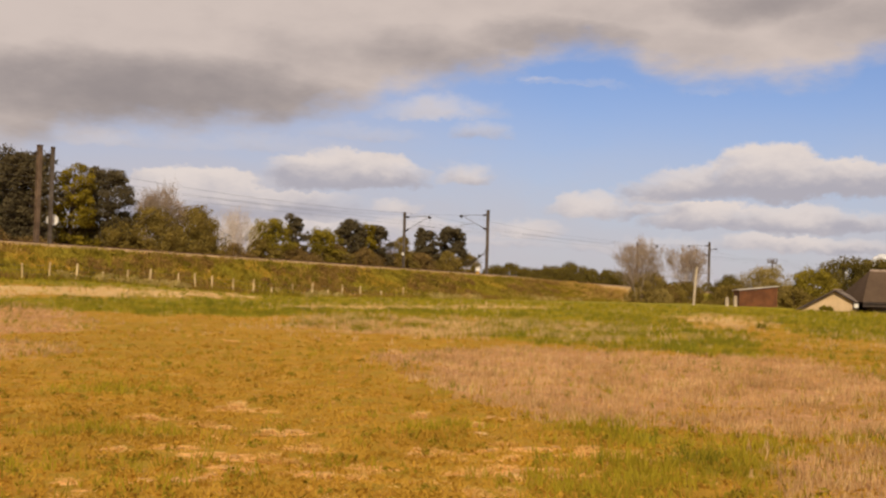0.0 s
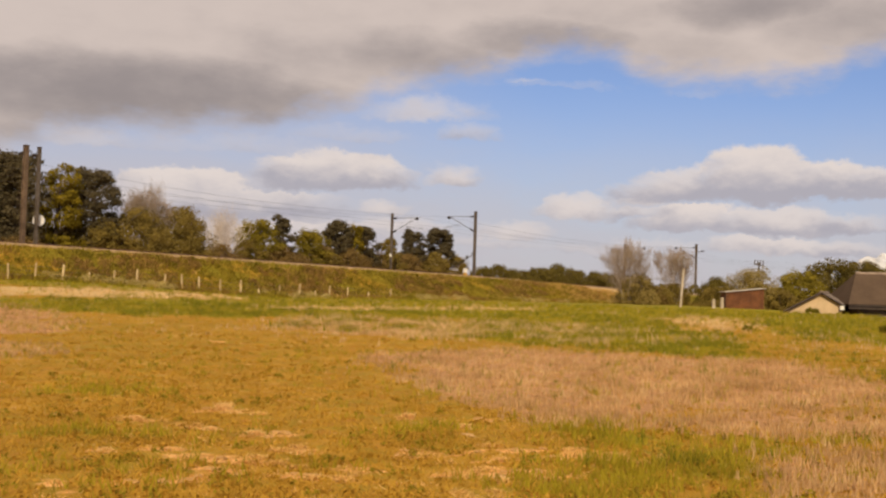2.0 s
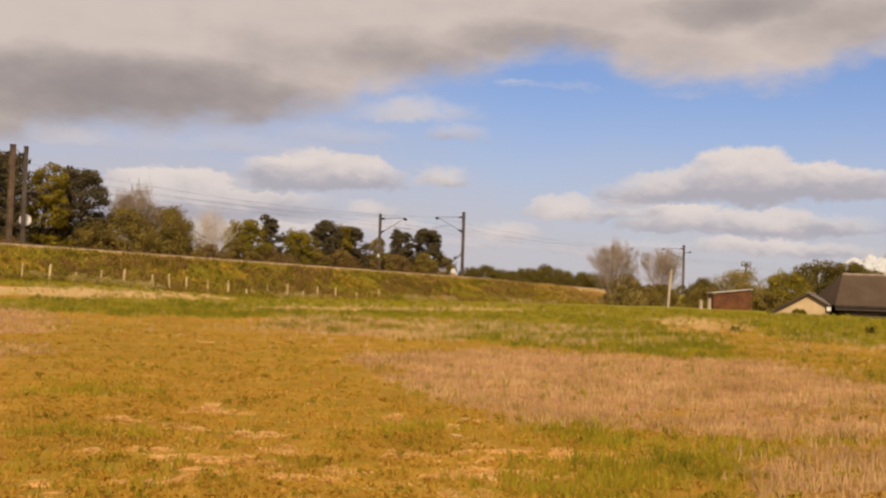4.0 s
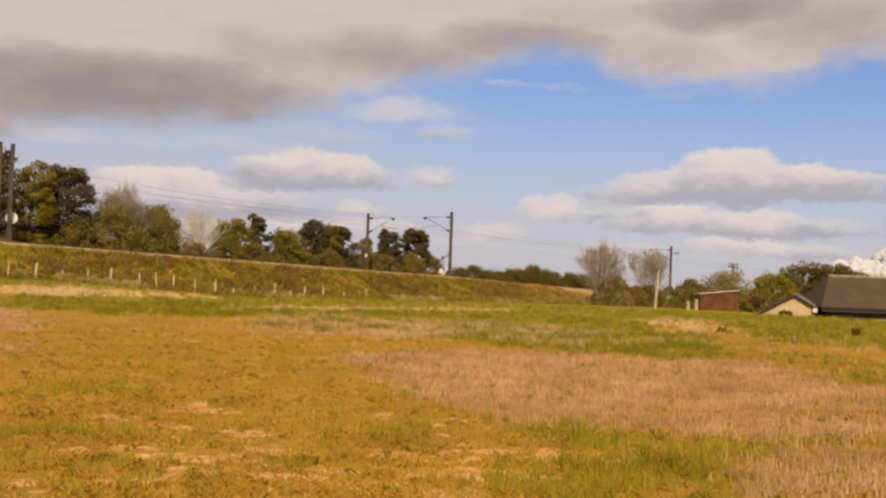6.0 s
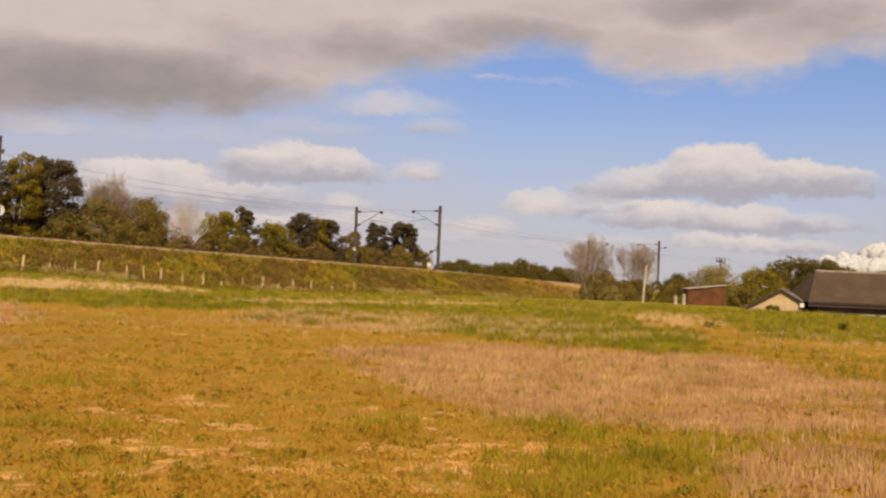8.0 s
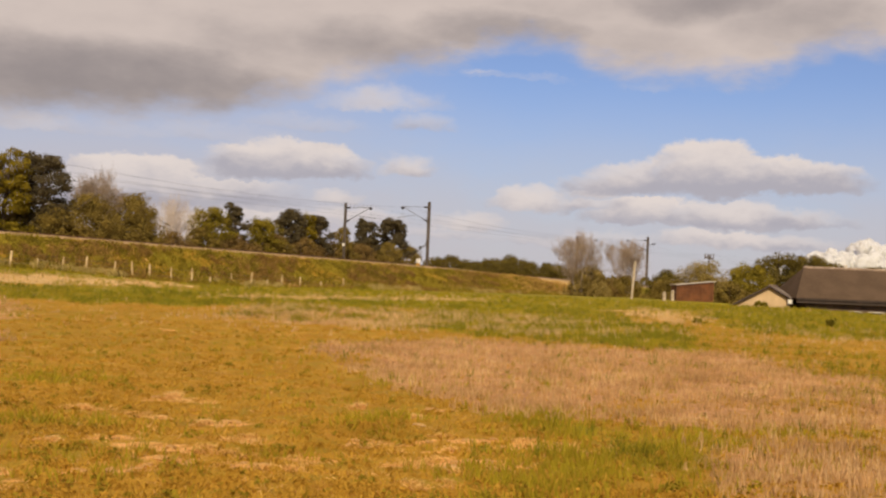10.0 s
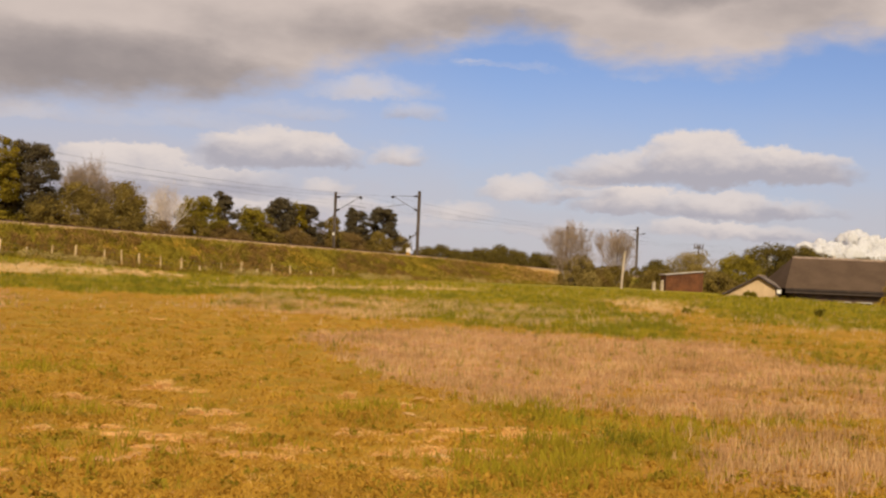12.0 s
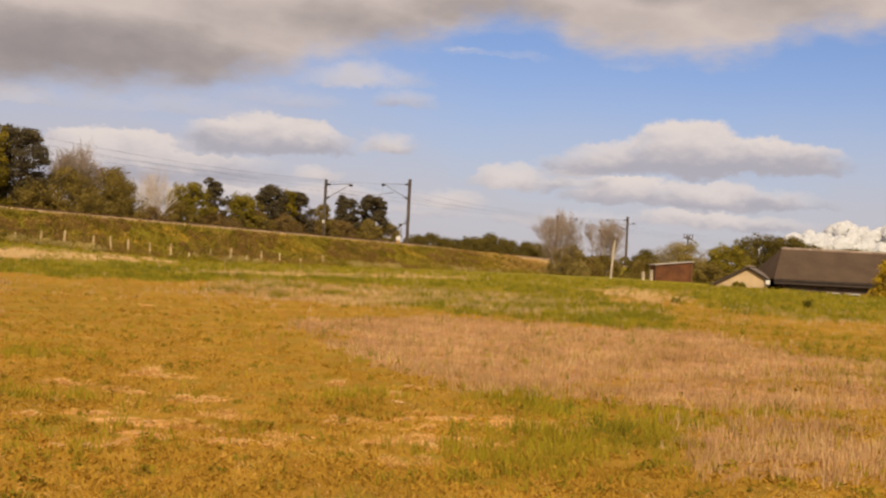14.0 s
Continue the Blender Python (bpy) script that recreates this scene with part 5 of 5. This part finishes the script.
def bank_grass():
    rng = np.random.default_rng(31)
    n = 26000
    s, q = rng.uniform(-78, 62, n), rng.uniform(-8.8, -2.4, n)
    x, y = rail_xy(s, q)
    v, f = blades(rng, x, y, 4, rng.uniform(0.12, 0.42, n), np.full(n, 0.05), 0.9, np.full(n, 0.12))
    tagged(new("bank_grass", array_mesh("bank_grass", v, f, M_SLOPE_GRASS)), "rough olive grass on the railway bank", "grass", kind="stuff")
    for name, mat, seed, n, label in (("bramble", M_BRAMBLE, 32, 12000, "low brown bramble scrub on the railway bank"), ("dead_stems", M_STRAW, 33, 3600, "pale dead stems on the railway bank"),
                                      ("nettles", M_GREEN, 34, 9000, "low green nettles on the railway bank")):
        rng = np.random.default_rng(seed)
        s, q = rng.uniform(-78, 62, n), rng.uniform(-8.6, -3.0, n)
        pat = np.sin(0.33 * s + seed + 1.2 * np.sin(0.9 * q + seed)) + 0.6 * np.sin(0.9 * s + 2 * q)
        ok = pat > (0.35 if name != "dead_stems" else 0.1)
        x, y = rail_xy(s[ok], q[ok])
        m = len(x)
        v, f = blades(rng, x, y, 5, rng.uniform(0.2, 0.55, m), np.full(m, 0.09 if name != "dead_stems" else 0.04), 0.9, np.full(m, 0.2))
        tagged(new(name, array_mesh(name, v, f, mat)), label, "scrub", kind="stuff")


bank_grass()


def cushions(name, label, mat, seed, n_lobes, n_leaves, size, r0, r1, places, flat=0.38):
    rng = np.random.default_rng(seed)
    x, y = places(rng, n_lobes)
    r = rng.uniform(r0, r1, len(x))
    c = np.stack([x, y, height(x, y) + rumple(x, y) * (y < 100) + 0.1 * r], -1)
    v, f = leaves(rng, c, r, n_leaves, size, flat)
    keep = v.reshape(-1, 4, 3)[:, 0, 2] > height(v[::4, 0], v[::4, 1]) - 0.02
    v = v.reshape(-1, 4, 3)[keep].reshape(-1, 3)
    tagged(new(name, array_mesh(name, v, np.arange(len(v)).reshape(-1, 4), mat)), label, "plants", kind="stuff")


def near_field(rng, n):
    x, y = scatter(rng, n, 7.0, 34.0)
    k = clump(x, y, 2.3) * (1 - cover(x, y)[0]) * (1 - cover(x, y)[3])
    ok = rng.uniform(0, 1, len(x)) < k
    return x[ok], y[ok]


cushions("moss_cushions", "low ochre cushions of moss and dead grass", M_GRASS_OCHRE, 61, 9000, 110000, 0.032, 0.015, 0.055, near_field, 0.9)
cushions("field_weeds", "small olive weeds among the moss", M_WEED, 62, 1500, 18000, 0.034, 0.03, 0.09, near_field, 0.9)


def on_bank(lo, hi, phase, cut):
    def places(rng, n):
        s, q = rng.uniform(-78, 64, n), rng.uniform(lo, hi, n)
        ok = np.sin(0.31 * s + phase + 1.3 * np.sin(0.8 * q + phase)) + 0.7 * np.sin(0.83 * s + 1.9 * q + phase) > cut
        ok &= rng.uniform(0, 1, n) < 1 - 0.85 * ss(10, 19, s)
        return rail_xy(s[ok], q[ok])
    return places


cushions("bramble_scrub", "brown bramble clumps on the railway bank", M_BRAMBLE, 63, 1300, 110000, 0.10, 0.22, 0.55, on_bank(-6.9, -3.1, 0.0, 0.2))
cushions("nettle_clumps", "green nettle clumps on the railway bank", M_GREEN, 64, 650, 30000, 0.13, 0.22, 0.6, on_bank(-8.4, -2.9, 2.2, 0.1))
cushions("bank_tussocks", "yellow-green grass tussocks on the railway bank", M_LIME, 65, 1000, 30000, 0.12, 0.12, 0.34, on_bank(-8.4, -2.9, 4.1, 0.1))
cushions("ochre_tussocks", "ochre rough grass tussocks on the railway bank", M_SLOPE_GRASS, 67, 900, 30000, 0.12, 0.18, 0.5, on_bank(-8.6, -3.0, 5.3, 0.2))


def bank_end(rng, n):
    s, q = rng.uniform(6, 34, n), rng.uniform(-8.2, -2.2, n)
    ok = rng.uniform(0, 1, n) < ss(7, 22, s)
    return rail_xy(s[ok], q[ok])


cushions("dry_bank_grass", "dry yellow grass where the bank runs out", M_DRYBANK, 68, 1500, 60000, 0.11, 0.2, 0.5, bank_end)
cushions("dead_tussocks", "pale dead grass tussocks along the fence foot", M_PALEGRASS, 66, 420, 46000, 0.10, 0.28, 0.62, on_bank(-8.7, -7.2, 1.0, 0.1))


def clod(x, y, r, seed, name, label, mat, category):
    bm = bmesh.new()
    bmesh.ops.create_icosphere(bm, subdivisions=3, radius=1.0)
    sv = Vector((seed * 3.1, seed * 1.7, 0))
    for p in bm.verts:
        d = p.co.normalized()
        k = 1 + 0.5 * noise.noise(d * 1.7 + sv) + 0.22 * noise.noise(d * 4.5 + sv)
        p.co = Vector((d.x * r * 1.7 * k, d.y * r * 1.1 * k, d.z * r * 0.55 * k))
    me = bpy.data.meshes.new(name)
    bm.to_mesh(me)
    bm.free()
    me.materials.append(mat)
    ob = new(name, me)
    ob.matrix_basis = pose(x, y, gz(x, y) + float(rumple(x, y)) + r * 0.12, 0, 0, seed * 40)
    tagged(ob, label, category, category + "s in the field")


def straw_wisps(places):
    """Flattened wisps of dead grass."""
    vs, seed = [], 50
    split = random.Random(23)
    for x, y, r in [(x + split.gauss(0, 0.7 * r), y + split.gauss(0, 0.5 * r), r * split.uniform(0.25, 0.5)) for x, y, r in places for k in range(5)]:
        rng = np.random.default_rng(seed)
        seed += 1
        n = int(330 * r / 0.3)
        px, py = rng.normal(scale=r * 0.55, size=n), rng.normal(scale=r * 0.35, size=n)
        v, f = blades(rng, x + px, y + py, 2, 0.012 + 0.045 * np.exp(-3 * (px ** 2 + py ** 2) / (r * r)), np.full(n, 0.012), 2.6, np.full(n, 0.03))
        vs.append(v)
    v = np.concatenate(vs)
    tagged(new("straw_wisps", array_mesh("straw_wisps", v, np.arange(len(v)).reshape(-1, 4), M_STRAW)), "flattened wisps of pale dead grass on the field", "grass", kind="stuff")


straw_wisps(((-2.97, 14.6, 0.3), (-3.74, 13.35, 0.2), (-2.2, 12.5, 0.24), (-0.72, 14.28, 0.12), (0.9, 12.3, 0.42), (-2.2, 10.7, 0.45), (0.45, 10.3, 0.34),
             (-3.0, 13.0, 0.22), (-1.0, 9.9, 0.3), (1.4, 11.6, 0.25), (-0.2, 11.3, 0.3), (-1.6, 11.4, 0.25), (0.0, 9.4, 0.3)))
clod(0.03, 12.9, 0.045, 4, "stone", "pale stone lying in the grass", M_STONE, "stone")
clod(0.32, 10.15, 0.04, 5, "stone", "pale stone lying in the grass", M_STONE, "stone")
clod_rng = random.Random(8)
for i in range(46):
    x, y, r = SPOTS[i]
    clod(x + clod_rng.gauss(0, 0.55 * r), y + clod_rng.gauss(0, 0.5 * r), clod_rng.uniform(0.018, 0.05), 11 + i, "soil_clod", "low clod of pale dry soil in the field", M_SOIL, "soil clod")


def straw_clump(x, y, r, h, seed):
    """A small raised tuft of dead straw, peaked in the middle."""
    rng = np.random.default_rng(seed)
    n = 480
    px, py = rng.normal(scale=r * 0.5, size=n), rng.normal(scale=r * 0.3, size=n)
    v, f = blades(rng, x + px, y + py, 2, 0.02 + h * np.exp(-3 * (px ** 2 + py ** 2) / (r * r)), np.full(n, 0.012), 1.3, np.full(n, 0.015))
    ob = new("straw_clump", array_mesh("straw_clump", v - np.array((x, y, gz(x, y))), f, M_STRAW_BRIGHT))
    ob.matrix_basis = pose(x, y, gz(x, y))
    tagged(ob, "small raised clump of pale dead straw", "straw clump", "straw clumps in the field", "stuff")


for i, (x, y, r, h) in enumerate(((-2.97, 14.6, 0.11, 0.11), (-2.84, 14.5, 0.15, 0.04), (-3.72, 13.4, 0.10, 0.05), (-2.2, 12.5, 0.12, 0.05), (-0.68, 14.3, 0.05, 0.07), (-5.6, 12.9, 0.08, 0.05),
                                  (0.0, 13.6, 0.06, 0.06), (-1.55, 11.3, 0.09, 0.04), (0.35, 11.3, 0.10, 0.04), (-3.3, 10.9, 0.08, 0.04), (-2.75, 12.9, 0.12, 0.035))):
    straw_clump(x, y, r, h, 400 + i)


def dock(x, y, r, seed):
    """A dark broad-leaved weed standing alone in the grass."""
    rng = np.random.default_rng(seed)
    ob = thing("dock_weed", x, y, gz(x, y) + float(rumple(x, y)), "dark green broad-leaved weed standing in the grass", "weed", "weeds in the field")
    stems, cs = Geo(), []
    for i in range(9):
        a = rng.uniform(0, 6.28)
        tip = (r * 0.7 * math.cos(a), r * 0.7 * math.sin(a), r * rng.uniform(0.7, 1.4))
        stems.tube([(0, 0, -0.03), (tip[0] * 0.4, tip[1] * 0.4, tip[2] * 0.6), tip], [0.012, 0.009, 0.004], 4)
        cs += [tip, (tip[0] * 0.6, tip[1] * 0.6, tip[2] * 0.55)]
    part("stem", stems, M_BARK, ob)
    v, f = leaves(rng, cs, np.full(len(cs), r * 0.34), 420, 0.11, 0.6)
    part("foliage", array_mesh("foliage", v, f, M_WEED_DARK), M_WEED_DARK, ob)


for i, (x, y, r) in enumerate(((18.5, 53.2, 0.26), (11.8, 50.4, 0.17), (28.6, 100.6, 0.30), (29.05, 100.8, 0.36), (29.4, 100.6, 0.26))):
    dock(x, y, r, 300 + i)
